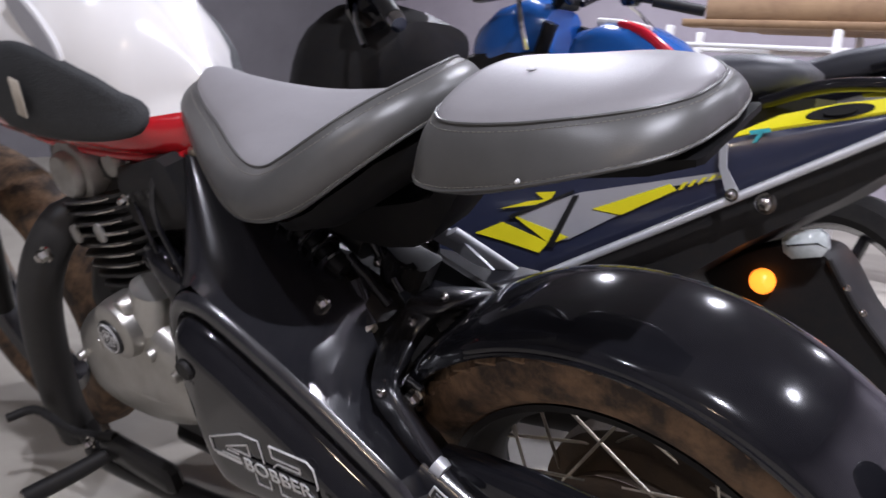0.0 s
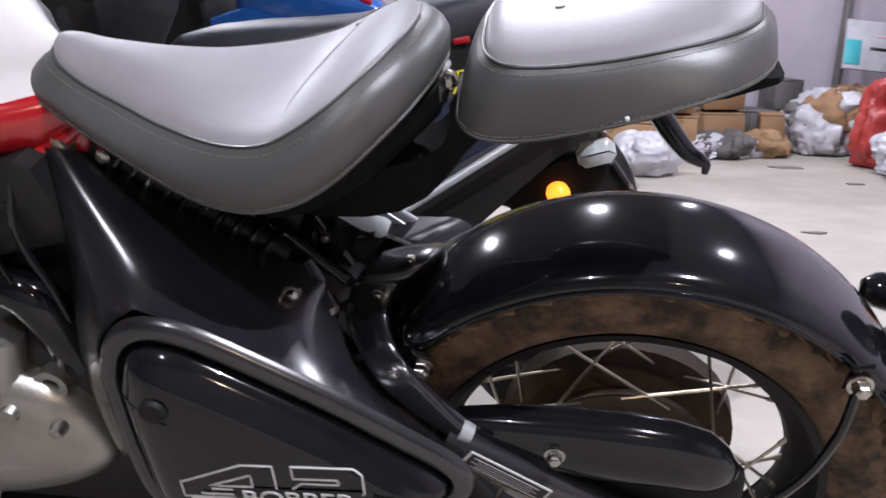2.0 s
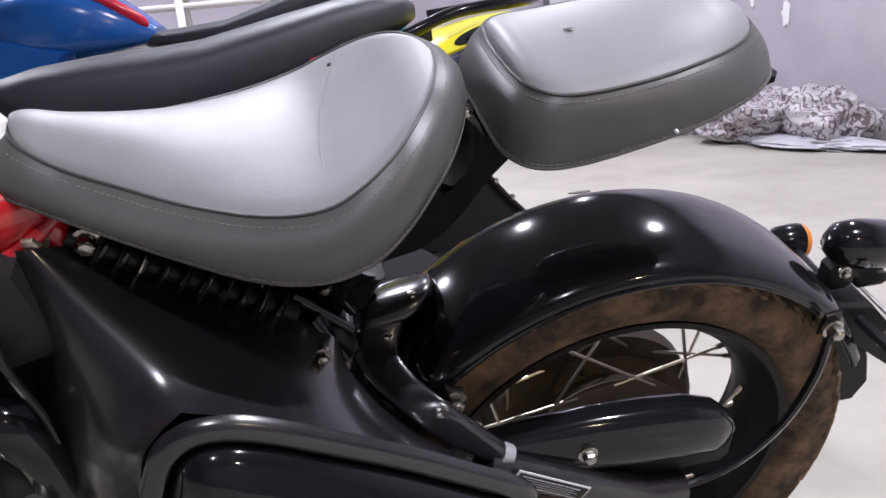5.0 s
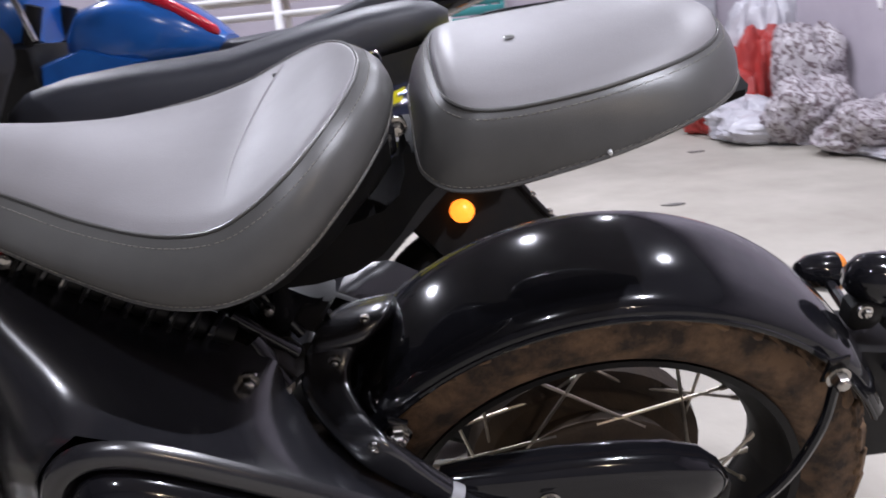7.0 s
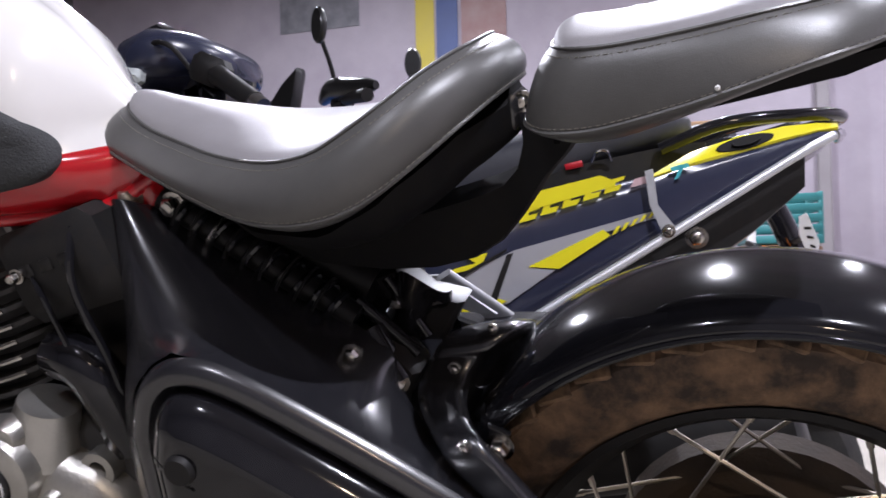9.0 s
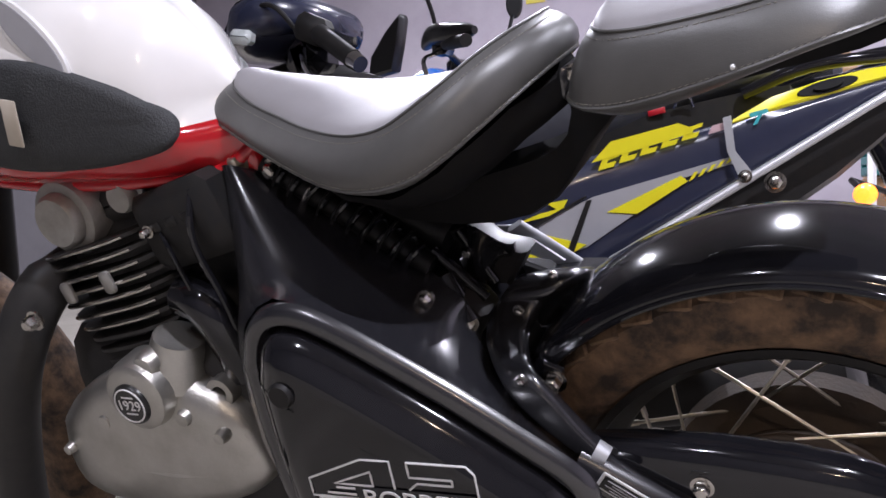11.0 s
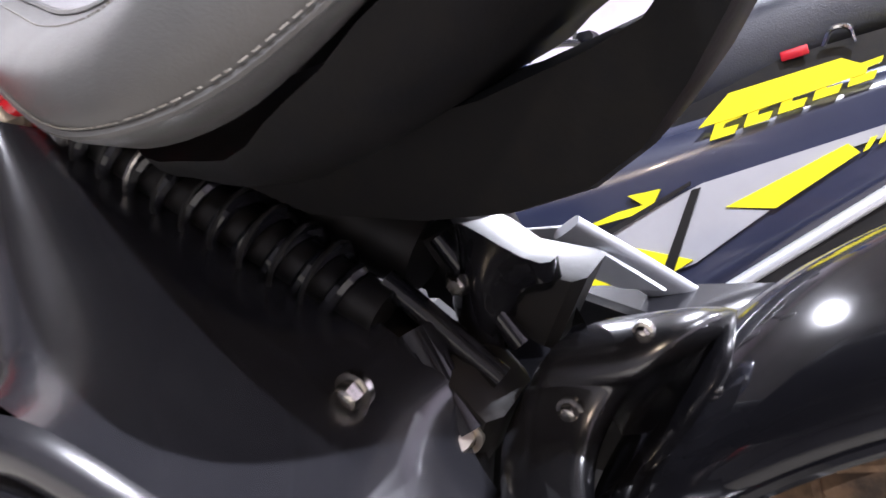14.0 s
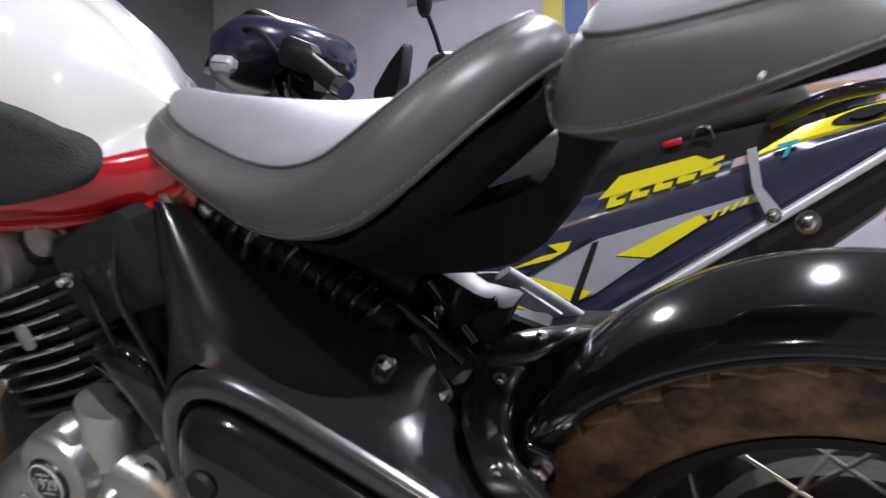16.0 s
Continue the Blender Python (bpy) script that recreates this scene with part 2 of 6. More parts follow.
def tube(points, r, seg=12, closed=False):
    pts = [Vector(p) for p in points]
    n = len(pts)
    radii = r if isinstance(r, (list, tuple)) else [r] * n
    rings, up = [], None
    for i, p in enumerate(pts):
        d = (pts[(i + 1) % n] - pts[i - 1]) if closed else (pts[min(i + 1, n - 1)] - pts[max(i - 1, 0)])
        d.normalize()
        if up is None:
            up = d.orthogonal().normalized()
        up = (up - d * up.dot(d)).normalized()
        side = d.cross(up)
        rings.append([p + radii[i] * (math.cos(a) * up + math.sin(a) * side) for a in (2 * math.pi * k / seg for k in range(seg))])
    if closed:
        rings.append(rings[0])
    return loft(rings, True, not closed, not closed)


def lathe(profile, n=48, axis="y", centre=(0, 0, 0), closed_profile=False):
    """Turns a profile of (radius, height) round an axis."""
    rings = []
    for k in range(n):
        a = 2 * math.pi * k / n
        ring = []
        for r, h in profile:
            c, s = r * math.cos(a), r * math.sin(a)
            p = {"y": (c, h, s), "z": (c, s, h), "x": (h, c, s)}[axis]
            ring.append(Vector(p) + Vector(centre))
        rings.append(ring)
    rings.append(rings[0])
    g = loft(rings, closed_profile, False, False)
    return g


def solid(profile, n=32, axis="y", centre=(0, 0, 0)):
    """A lathed solid whose profile starts and ends on the axis."""
    return lathe(profile, n, axis, centre)


def slab(outline, thick, bevel=0.003, m=None):
    """A plate: an outline of (x, z), centred on y = 0, with chamfered edges."""
    n = len(outline)
    cx, cz = sum(p[0] for p in outline) / n, sum(p[1] for p in outline) / n
    size = max(max(abs(p[0] - cx), abs(p[1] - cz)) for p in outline)
    k = 1 - bevel / max(size, 1e-6)
    inner = [(cx + (x - cx) * k, cz + (z - cz) * k) for x, z in outline]
    rings = [[(x, -thick / 2, z) for x, z in inner], [(x, -thick / 2 + bevel, z) for x, z in outline],
             [(x, thick / 2 - bevel, z) for x, z in outline], [(x, thick / 2, z) for x, z in inner]]
    g = loft(rings)
    return moved(g, m) if m else g


def block(size, centre=(0, 0, 0), bevel=0.004, m=None):
    sx, sy, sz = (s / 2 for s in size)
    b = min(bevel, sx * 0.9, sy * 0.9, sz * 0.9)
    rings = []
    for y, k in ((-sy, b), (-sy + b, 0), (sy - b, 0), (sy, b)):
        rings.append([(x + centre[0], y + centre[1], z + centre[2]) for x, z in
                      ((-sx + k + b, -sz + k), (sx - k - b, -sz + k), (sx - k, -sz + k + b), (sx - k, sz - k - b),
                       (sx - k - b, sz - k), (-sx + k + b, sz - k), (-sx + k, sz - k - b), (-sx + k, -sz + k + b))])
    g = loft(rings)
    return moved(g, m) if m else g


def inlay(outline, surface, steps, n=96):
    """A raised panel: a smooth closed outline of (x, z) laid on surface(x, z) -> y; steps are (scale, height) towards the middle."""
    loop = smooth_line([*outline, outline[0]], n + 1)[:-1] if len(outline[0]) == 3 else smooth_line([(x, 0, z) for x, z in (*outline, outline[0])], n + 1)[:-1]
    c = sum(loop, Vector()) / n
    rings = []
    for k, h in steps:
        ring = []
        for p in loop:
            q = c + (p - c) * k
            ring.append((q.x, surface(q.x, q.z) - h, q.z))
        rings.append(ring)
    return loft(rings, True, False, True)


def lerp_table(table, x):
    if x <= table[0][0]:
        return table[0][1]
    for (a, p), (b, q) in zip(table, table[1:]):
        if x <= b:
            t = (x - a) / (b - a)
            return p + (q - p) * (t * t * (3 - 2 * t) * 0.5 + t * 0.5)
    return table[-1][1]


def bolt(parent, place, r=0.009, length=0.01, mat=None, name="bolt"):
    """A bright hexagon bolt with a washer, its head towards the rider's left."""
    head = loft([[(r * 0.92 * math.cos(a) * k, y, r * 0.92 * math.sin(a) * k) for a in (math.pi / 3 * i for i in range(6))]
                 for y, k in ((0, 1), (-length * 0.8, 1), (-length, 0.82))])
    washer = lathe([(0, 0.003), (r * 1.25, 0.003), (r * 1.3, -0.001), (r * 0.9, -0.0015)], 20)
    dome = solid([(r * 0.7, -length * 0.98), (r * 0.55, -length * 1.12), (0, -length * 1.18)], 14)
    ob = part(name, moved(join(head, washer, dome), Matrix.Translation(place)), mat or STEEL, parent)
    return ob


# ---- the room ----
def structure(name, geom, mat, label):
    ob = part(name, geom, mat, None, label, smooth=False)
    return tagged(ob, category=name.split("_")[0], kind="structure")


def wall_between(a, b, thick=0.2, height=3.4, base=0.0):
    """An upright wall from a to b (x, y), its thickness to the right of that way."""
    d = Vector((b[0] - a[0], b[1] - a[1], 0)).normalized()
    o = Vector((d.y, -d.x, 0)) * thick
    pa, pb = Vector((*a, base)), Vector((*b, base))
    low = [pa, pb, pb + o, pa + o]
    return loft([low, [p + Vector((0, 0, height)) for p in low]])


structure("floor", block((10.4, 11.0, 0.2), (-0.8, 1.2, -0.1), 0.01), FLOOR_MAT, "worn grey cement workshop floor with stains")
structure("ceiling", block((10.4, 11.0, 0.2), (-0.8, 1.2, 3.5), 0.01), CEIL_MAT, "plain grey ceiling out of view, kept dark to dim reflections")
CORNER, FRONT_R = (2.18, 5.75), (4.05, -4.2)
structure("wall_north", wall_between((0.72, 5.75), CORNER, -0.2), WALL_MAT, "lilac washed plaster wall behind a heap of boxes")
structure("wall_north_west", wall_between((-5.8, 5.6), (0.72, 5.6), -0.35), WALL_MAT, "lilac washed plaster wall with posters")
structure("wall_east", wall_between(CORNER, FRONT_R, -0.2), WALL_MAT, "lilac washed plaster wall with white patches")
# added out of view, west and south: close the room and dim reflections
structure("wall_west", wall_between((-5.8, -4.2), (-5.8, 5.6), -0.2), UNSEEN_WALL_MAT, "plain dark wall out of view, added to dim reflections")
structure("wall_south", wall_between(FRONT_R, (-5.8, -4.2), -0.2), UNSEEN_WALL_MAT, "plain dark wall out of view, added to dim reflections")
pilaster = structure("wall_pilaster", block((0.09, 0.06, 3.38), (0.66, 5.575, 1.69), 0.01), DADO_MAT, "narrow plaster edge strip of the wall")

east_dir = (Vector((*FRONT_R, 0)) - Vector((*CORNER, 0))).normalized()
east_in = Vector((east_dir.y, -east_dir.x, 0))
east_in = east_in if east_in.x < 0 else -east_in


def on_east(s, z, off=0.004):
    return Vector((*CORNER, 0)) + east_dir * s + east_in * off + Vector((0, 0, z))


EAST_TURN = math.atan2(east_dir.y, east_dir.x)
structure("trim_east", moved(block((4.0, 0.015, 0.16), (2.0, 0, 0.08), 0.004), Matrix.Translation(on_east(2.55, 0, 0.02)) @ Matrix.Rotation(EAST_TURN, 4, "Z")),
          DADO_MAT, "dark grey painted band at the foot of the wall")
rng = random.Random(5)
for s, z, w, h in ((1.95, 0.78, 0.05, 0.17), (2.22, 0.66, 0.06, 0.14), (1.70, 0.95, 0.11, 0.30), (2.6, 0.95, 0.05, 0.10), (2.42, 1.15, 0.07, 0.12)):
    loop = []
    for i in range(18):
        a = 2 * math.pi * i / 18
        k = 1 + 0.25 * rng.uniform(-1, 1)
        loop.append((w / 2 * k * math.cos(a), h / 2 * k * math.sin(a)))
    structure("wall_patch", moved(slab(loop, 0.006, 0.002), Matrix.Translation(on_east(s, z, 0.004)) @ Matrix.Rotation(EAST_TURN, 4, "Z")), PATCH_WHITE,
              "white filler patch on the plaster wall")

for x, y, z, turn, watts in LAMPS:
    fixture = thing("ceiling_light", pose(x, y, z, 0, 0, turn), "round white ceiling light with a glowing diffuser", "ceiling light", "ceiling lights")
    part("housing", solid([(0, 0.08), (0.10, 0.08), (0.105, 0.03), (0.095, 0.02), (0, 0.02)], 32, "z"), PATCH_WHITE, fixture)
    part("diffuser", solid([(0, -0.02), (0.026, -0.016), (0.033, 0.0), (0.035, 0.0195), (0, 0.0195)], 32, "z"), LAMP_GLOW, fixture, "glowing white diffuser")
bulb = thing("hanging_bulb", pose(*BULB), "warm bulb hanging on a wire from the ceiling", "lamp")
glass = part("bulb_glass", solid([(0, -0.06), (0.02, -0.055), (0.033, -0.03), (0.03, 0.0), (0.016, 0.035), (0, 0.04)], 20, "z", (0, 0, 0)), BULB_GLOW, bulb, "glowing warm glass")
glass.visible_shadow = False
part("holder", solid([(0, 0.035), (0.02, 0.035), (0.02, 0.08), (0.006, 0.09), (0, 0.09)], 16, "z"), BADGE_BLACK, bulb)
part("wire", tube([(0, 0, 0.09), (0, 0, 3.4 - BULB[2])], 0.003, 6), BADGE_BLACK, bulb)

# ---- the motorcycle; its own frame: x to the rear, y to its right, z up, the rear wheel's foot at 0 ----
LEAN_DEG = 20.65
bike = thing("motorcycle", Matrix.Translation((0, 0.11075, 0.0045)) @ Matrix.Rotation(radians(LEAN_DEG), 4, "X"),
             "black bobber motorcycle, white and red tank, grey leather seats", "motorcycle")
AXLE = 0.314


# rear wheel: rim, tyre, hub, spokes
def wheel_parts(owner, centre, rim_r, tyre_r, half, rim_mat, tyre_mat, side_mat, spokes, lugs):
    x0, y0, z0 = centre
    rp = [(rim_r, -half * 0.80), (rim_r + 0.003, -half * 0.84), (rim_r - 0.006, -half * 0.82), (rim_r - 0.010, -half * 0.6), (rim_r - 0.026, -half * 0.38), (rim_r - 0.032, 0),
          (rim_r - 0.026, half * 0.38), (rim_r - 0.010, half * 0.6), (rim_r - 0.006, half * 0.82), (rim_r + 0.003, half * 0.84), (rim_r, half * 0.80), (rim_r - 0.004, half * 0.5), (rim_r - 0.016, 0), (rim_r - 0.004, -half * 0.5)]
    rim = part("rear_wheel", lathe(rp, 72, "y", centre, True), rim_mat, owner, "black spoked wheel with a muddy tyre")
    t = tyre_r
    prof = [(rim_r + 0.001, -half * 0.76), (rim_r + 0.012, -half * 0.92), (rim_r + 0.030, -half * 1.0), (t - 0.045, -half * 1.02), (t - 0.030, -half * 0.98)]
    prof += [(t - 0.026, -half * 0.985), (t - 0.018, -half * 0.88), (t - 0.009, -half * 0.62), (t - 0.005, -half * 0.3), (t - 0.004, 0)]
    prof = prof + [(r, -h) for r, h in prof[-2::-1]]
    tyre = part("tyre", lathe(prof, 96, "y", centre), side_mat, rim, "tyre caked with dried brown mud")
    if lugs:
        blocks = []
        for i in range(lugs):
            for row, (r, h, w, ln, sl) in enumerate(((t - 0.021, 0.90, 0.016, 0.034, 0.25), (t - 0.008, 0.52, 0.022, 0.030, -0.3), (t - 0.003, 0.0, 0.024, 0.026, 0.2))):
                for sgn in ((-1, 1) if h else (1,)):
                    a = 2 * math.pi * (i + 0.5 * (row % 2)) / lugs
                    tilt = math.atan2(h, 1.0) * sgn * (1.15 if row == 0 else 0.45)
                    m = Matrix.Translation(centre) @ Matrix.Rotation(-a, 4, "Y") @ Matrix.Translation((r, half * h * sgn, 0)) @ Matrix.Rotation(tilt, 4, "Z") @ Matrix.Rotation(sl * sgn, 4, "X")
                    blocks.append(block((0.008, w, ln), (0, 0, 0), 0.002, m))
        part("tread", join(*blocks), tyre_mat, tyre, "knobbly tread blocks filled with mud")
    hub = part("hub", solid([(0, y0 - 0.06), (0.020, y0 - 0.06), (0.022, y0 - 0.045), (0.070, y0 - 0.040), (0.112, y0 - 0.034), (0.118, y0 - 0.028), (0.112, y0 - 0.020), (0.104, y0), (0.118, y0 + 0.02), (0.140, y0 + 0.024), (0.142, y0 + 0.05), (0.03, y0 + 0.058), (0, y0 + 0.06)], 40, "y", (x0, 0, z0)), HUB_DIRT, rim, "drum hub under dried mud")
    for i in range(spokes):
        side = -1 if i % 2 else 1
        pair = (i // 2) % 2
        a = 2 * math.pi * i / spokes
        b = a + (0.92 if pair else -0.92)
        p = Vector((x0 + 0.113 * math.cos(b), y0 + side * 0.031, z0 + 0.113 * math.sin(b)))
        q = Vector((x0 + (rim_r - 0.026) * math.cos(a), y0 + side * 0.006, z0 + (rim_r - 0.026) * math.sin(a)))
        d = (q - p).normalized()
        part("spoke", join(tube([p, q], 0.0021, 6), tube([q - d * 0.016, q], 0.0034, 6)), SPOKE_STEEL, rim)
    return rim


wheel_parts(bike, (0, 0, AXLE), 0.226, 0.314, 0.070, DUSTY_BLACK, TYRE_MUD, TYRE_SIDE, 28, 46)


# rear mudguard: a rolled shell over the wheel
def mudguard(owner, r_crown, r_edge, half, a0, a1, n=64):
    outer = []
    for i in range(n + 1):
        a = radians(a0 + (a1 - a0) * i / n)
        ring_o, ring_i = [], []
        for j in range(25):
            u = -1 + 2 * j / 24
            s = math.copysign(abs(math.sin(u * math.pi / 2)) ** 0.9, u)
            y = half * s
            r = r_edge + (r_crown - r_edge) * max(0.0, math.cos(u * math.pi / 2)) ** 0.85
            for ring, k in ((ring_o, 0.0), (ring_i, 0.004)):
                ring.append(((r - k) * math.cos(a), y * (1 - k * 6), AXLE + (r - k) * math.sin(a)))
        outer.append(ring_o + ring_i[::-1])
    shell = loft(outer, True, True, True)
    ob = part("rear_mudguard", shell, GLOSS_BLACK, owner, "gloss black rolled steel mudguard", sharp=60)
    for s in (-1, 1):
        line = [(r_edge * math.cos(a), s * half * 0.995, AXLE + r_edge * math.sin(a)) for a in (radians(a0 + (a1 - a0) * i / 60) for i in range(61))]
        part("edge_bead", tube(line, 0.0032, 8), GLOSS_BLACK, ob)
    return ob


guard = mudguard(bike, 0.332, 0.306, 0.086, 143, 26)

# chain cover: a long torpedo
chain_rings = []
for x, z, hz, hy in ((-0.180, 0.440, 0.022, 0.012), (-0.177, 0.440, 0.028, 0.018), (-0.13, 0.438, 0.034, 0.024), (-0.06, 0.434, 0.040, 0.027), (0.0, 0.429, 0.042, 0.028),
                     (0.05, 0.424, 0.040, 0.027), (0.085, 0.416, 0.036, 0.024), (0.105, 0.410, 0.024, 0.017), (0.115, 0.407, 0.010, 0.008)):
    chain_rings.append([(x, -0.105 + hy * math.copysign(abs(math.cos(a)) ** 0.8, math.cos(a)), z + hz * math.copysign(abs(math.sin(a)) ** 0.8, math.sin(a))) for a in (2 * math.pi * k / 28 for k in range(28))])
cover = part("chain_cover", loft(chain_rings), GLOSS_BLACK, bike, "gloss black torpedo chain cover")
part("cover_lug", slab([(-0.105, 0.415), (-0.045, 0.410), (-0.052, 0.440), (-0.066, 0.456), (-0.082, 0.456), (-0.095, 0.440)], 0.016, 0.003, Matrix.Translation((0, -0.122, 0))), GLOSS_BLACK, cover)
bolt(cover, (-0.074, -0.131, 0.438), 0.0085)

# swing arm and the bent frame tube in front of the wheel
HOOP = [((-0.255, 0.105, 0.500), (-0.200, 0.105, 0.510)), ((-0.266, 0.068, 0.541), (-0.200, 0.068, 0.552)), ((-0.276, 0.034, 0.562), (-0.205, 0.034, 0.572)), ((-0.286, 0.010, 0.568), (-0.212, 0.010, 0.578)),
        ((-0.294, -0.004, 0.563), (-0.225, -0.004, 0.572)), ((-0.301, -0.010, 0.553), (-0.246, -0.010, 0.558)), ((-0.306, -0.035, 0.535), (-0.257, -0.035, 0.540)), ((-0.289, -0.075, 0.528), (-0.244, -0.075, 0.533)),
        ((-0.260, -0.113, 0.520), (-0.221, -0.113, 0.533)), ((-0.233, -0.120, 0.494), (-0.199, -0.120, 0.510)), ((-0.206, -0.124, 0.473), (-0.181, -0.124, 0.489)), ((-0.176, -0.126, 0.452), (-0.163, -0.126, 0.470))]


def strap_loft(pairs, n, thick):
    """A flat strip with rounded edges between two curves."""
    a, b = smooth_line([p for p, q in pairs], n), smooth_line([q for p, q in pairs], n)
    rings = []
    for i in range(n):
        c, w = (a[i] + b[i]) / 2, (b[i] - a[i]) / 2
        d = (a[min(i + 1, n - 1)] + b[min(i + 1, n - 1)] - a[max(i - 1, 0)] - b[max(i - 1, 0)]).normalized()
        up = w.cross(d).normalized() * thick
        rings.append([c + w * math.copysign(abs(math.cos(t)) ** 0.55, math.cos(t)) + up * math.copysign(abs(math.sin(t)) ** 0.7, math.sin(t)) for t in (2 * math.pi * k / 20 for k in range(20))])
    return loft(rings)


frame_tube = part("frame_hoop", strap_loft(HOOP, 70, 0.011), SATIN_BLACK, bike, "wide black frame hoop in front of the wheel", sharp=60)
part("hoop_end", tube([(-0.172, -0.127, 0.463), (-0.160, -0.128, 0.457)], [0.013, 0.011], 14), GUARD_STEEL, frame_tube)
swing = part("swing_arm", tube(smooth_line([(-0.19, -0.128, 0.452), (-0.10, -0.128, 0.402), (0.0, -0.115, 0.335), (0.06, -0.105, 0.312)], 14), [0.021] * 10 + [0.024] * 4, 14), SATIN_BLACK, bike, "black swing arm")
part("chain_guard_lower", block((0.22, 0.03, 0.055), (0.02, -0.085, 0.36), 0.008), DUSTY_BLACK, swing)
label_m = Matrix.Translation((-0.1215, -0.1505, 0.424)) @ Matrix.Rotation(math.atan2(0.052, 0.082), 4, "Y")
plate = part("data_label", block((0.098, 0.002, 0.021), (0, 0, 0), 0.0008, label_m), DECAL_WHITE, swing, "black data label with a white border", smooth=False)
part("label_field", block((0.092, 0.002, 0.016), (0, -0.001, 0), 0.0006, label_m), BADGE_BLACK, plate, smooth=False)
for k in range(4):
    part("print_line", block((0.078 - 0.012 * (k % 2), 0.0012, 0.0012), (-0.003, -0.0022, 0.0048 - 0.0032 * k), 0.0003, label_m), GREY_DECAL, plate, smooth=False)

part("inner_shield", slab([(-0.440, 0.600), (-0.400, 0.585), (-0.350, 0.562), (-0.270, 0.530), (-0.205, 0.490), (-0.215, 0.400), (-0.420, 0.420)], 0.010, 0.003, Matrix.Translation((0, 0.118, 0))), DUSTY_BLACK, frame_tube, "dark plate behind the linkage")

# bracket plate between frame and mudguard
bracket = part("mudguard_bracket", slab([(-0.262, 0.505), (-0.228, 0.490), (-0.200, 0.512), (-0.196, 0.550), (-0.215, 0.570), (-0.255, 0.562), (-0.275, 0.540)], 0.012, 0.003, Matrix.Translation((0, 0.02, 0))), SATIN_BLACK, bike, "black bracket plate between frame and mudguard")
bolt(bracket, (-0.213, -0.098, 0.520), 0.010, 0.012)
bolt(bracket, (-0.236, -0.126, 0.535), 0.005, 0.005)
bolt(bracket, (-0.270, -0.025, 0.556), 0.0055, 0.005)
bolt(bracket, (-0.236, 0.000, 0.586), 0.004, 0.004)
part("bracket_tab", slab([(-0.226, 0.505), (-0.205, 0.508), (-0.203, 0.532), (-0.222, 0.540)], 0.008, 0.002, Matrix.Translation((0, -0.094, 0))), SATIN_BLACK, bracket)


# left and right side panels: a crest runs down from the tank to a ridge round the inset lid
RIDGE = [(-0.506, 0.575), (-0.489, 0.617), (-0.462, 0.640), (-0.428, 0.643), (-0.390, 0.630), (-0.330, 0.597), (-0.270, 0.561), (-0.215, 0.524), (-0.168, 0.490), (-0.152, 0.462),
         (-0.165, 0.428), (-0.240, 0.385), (-0.360, 0.352), (-0.455, 0.352), (-0.497, 0.400), (-0.507, 0.480)]
RIDGE_Y, LID_Y = -0.190, -0.226
UPPER = [((-0.566, -0.055, 0.742), (-0.548, -0.050, 0.738)), ((-0.528, -0.100, 0.703), (-0.505, -0.056, 0.705)), ((-0.482, -0.148, 0.672), (-0.462, -0.060, 0.676)), ((-0.445, RIDGE_Y, 0.643), (-0.420, -0.066, 0.646)),
         ((-0.420, RIDGE_Y, 0.641), (-0.390, -0.072, 0.628)), ((-0.390, RIDGE_Y, 0.630), (-0.342, -0.083, 0.600)), ((-0.330, RIDGE_Y, 0.597), (-0.320, -0.086, 0.582)),
         ((-0.270, RIDGE_Y, 0.561), (-0.313, -0.095, 0.545)), ((-0.215, RIDGE_Y, 0.524), (-0.280, -0.102, 0.497)), ((-0.168, RIDGE_Y, 0.490), (-0.225, -0.112, 0.458)), ((-0.152, RIDGE_Y, 0.462), (-0.176, -0.125, 0.425))]
FRONT = [((-0.566, -0.055, 0.742), (-0.600, -0.040, 0.735)), ((-0.528, -0.100, 0.703), (-0.606, -0.060, 0.690)), ((-0.482, -0.148, 0.672), (-0.604, -0.082, 0.642)), ((-0.445, RIDGE_Y, 0.643), (-0.605, -0.095, 0.600)),
         ((-0.475, RIDGE_Y, 0.632), (-0.604, -0.104, 0.565)), ((-0.500, RIDGE_Y, 0.597), (-0.600, -0.115, 0.530)), ((-0.507, RIDGE_Y, 0.480), (-0.595, -0.130, 0.450)), ((-0.497, RIDGE_Y, 0.400), (-0.583, -0.130, 0.380)), ((-0.455, RIDGE_Y, 0.352), (-0.56, -0.120, 0.325))]


def ruled(pairs, n, m, swell, lip):
    """A smooth sheet between two curves, swollen outwards, its second edge turned in."""
    a, b = smooth_line([p for p, q in pairs], n), smooth_line([q for p, q in pairs], n)
    rings = []
    for i, (p, q) in enumerate(zip(a, b)):
        k = swell * (1 - 0.75 * i / (n - 1))
        row = [p + (q - p) * (j / m) + Vector((0, -0.75, 0.5)) * (k * math.sin(math.pi * j / m)) for j in range(m + 1)]
        row.append(q + Vector((0, lip, -0.004)))
        rings.append(row)
    return rings


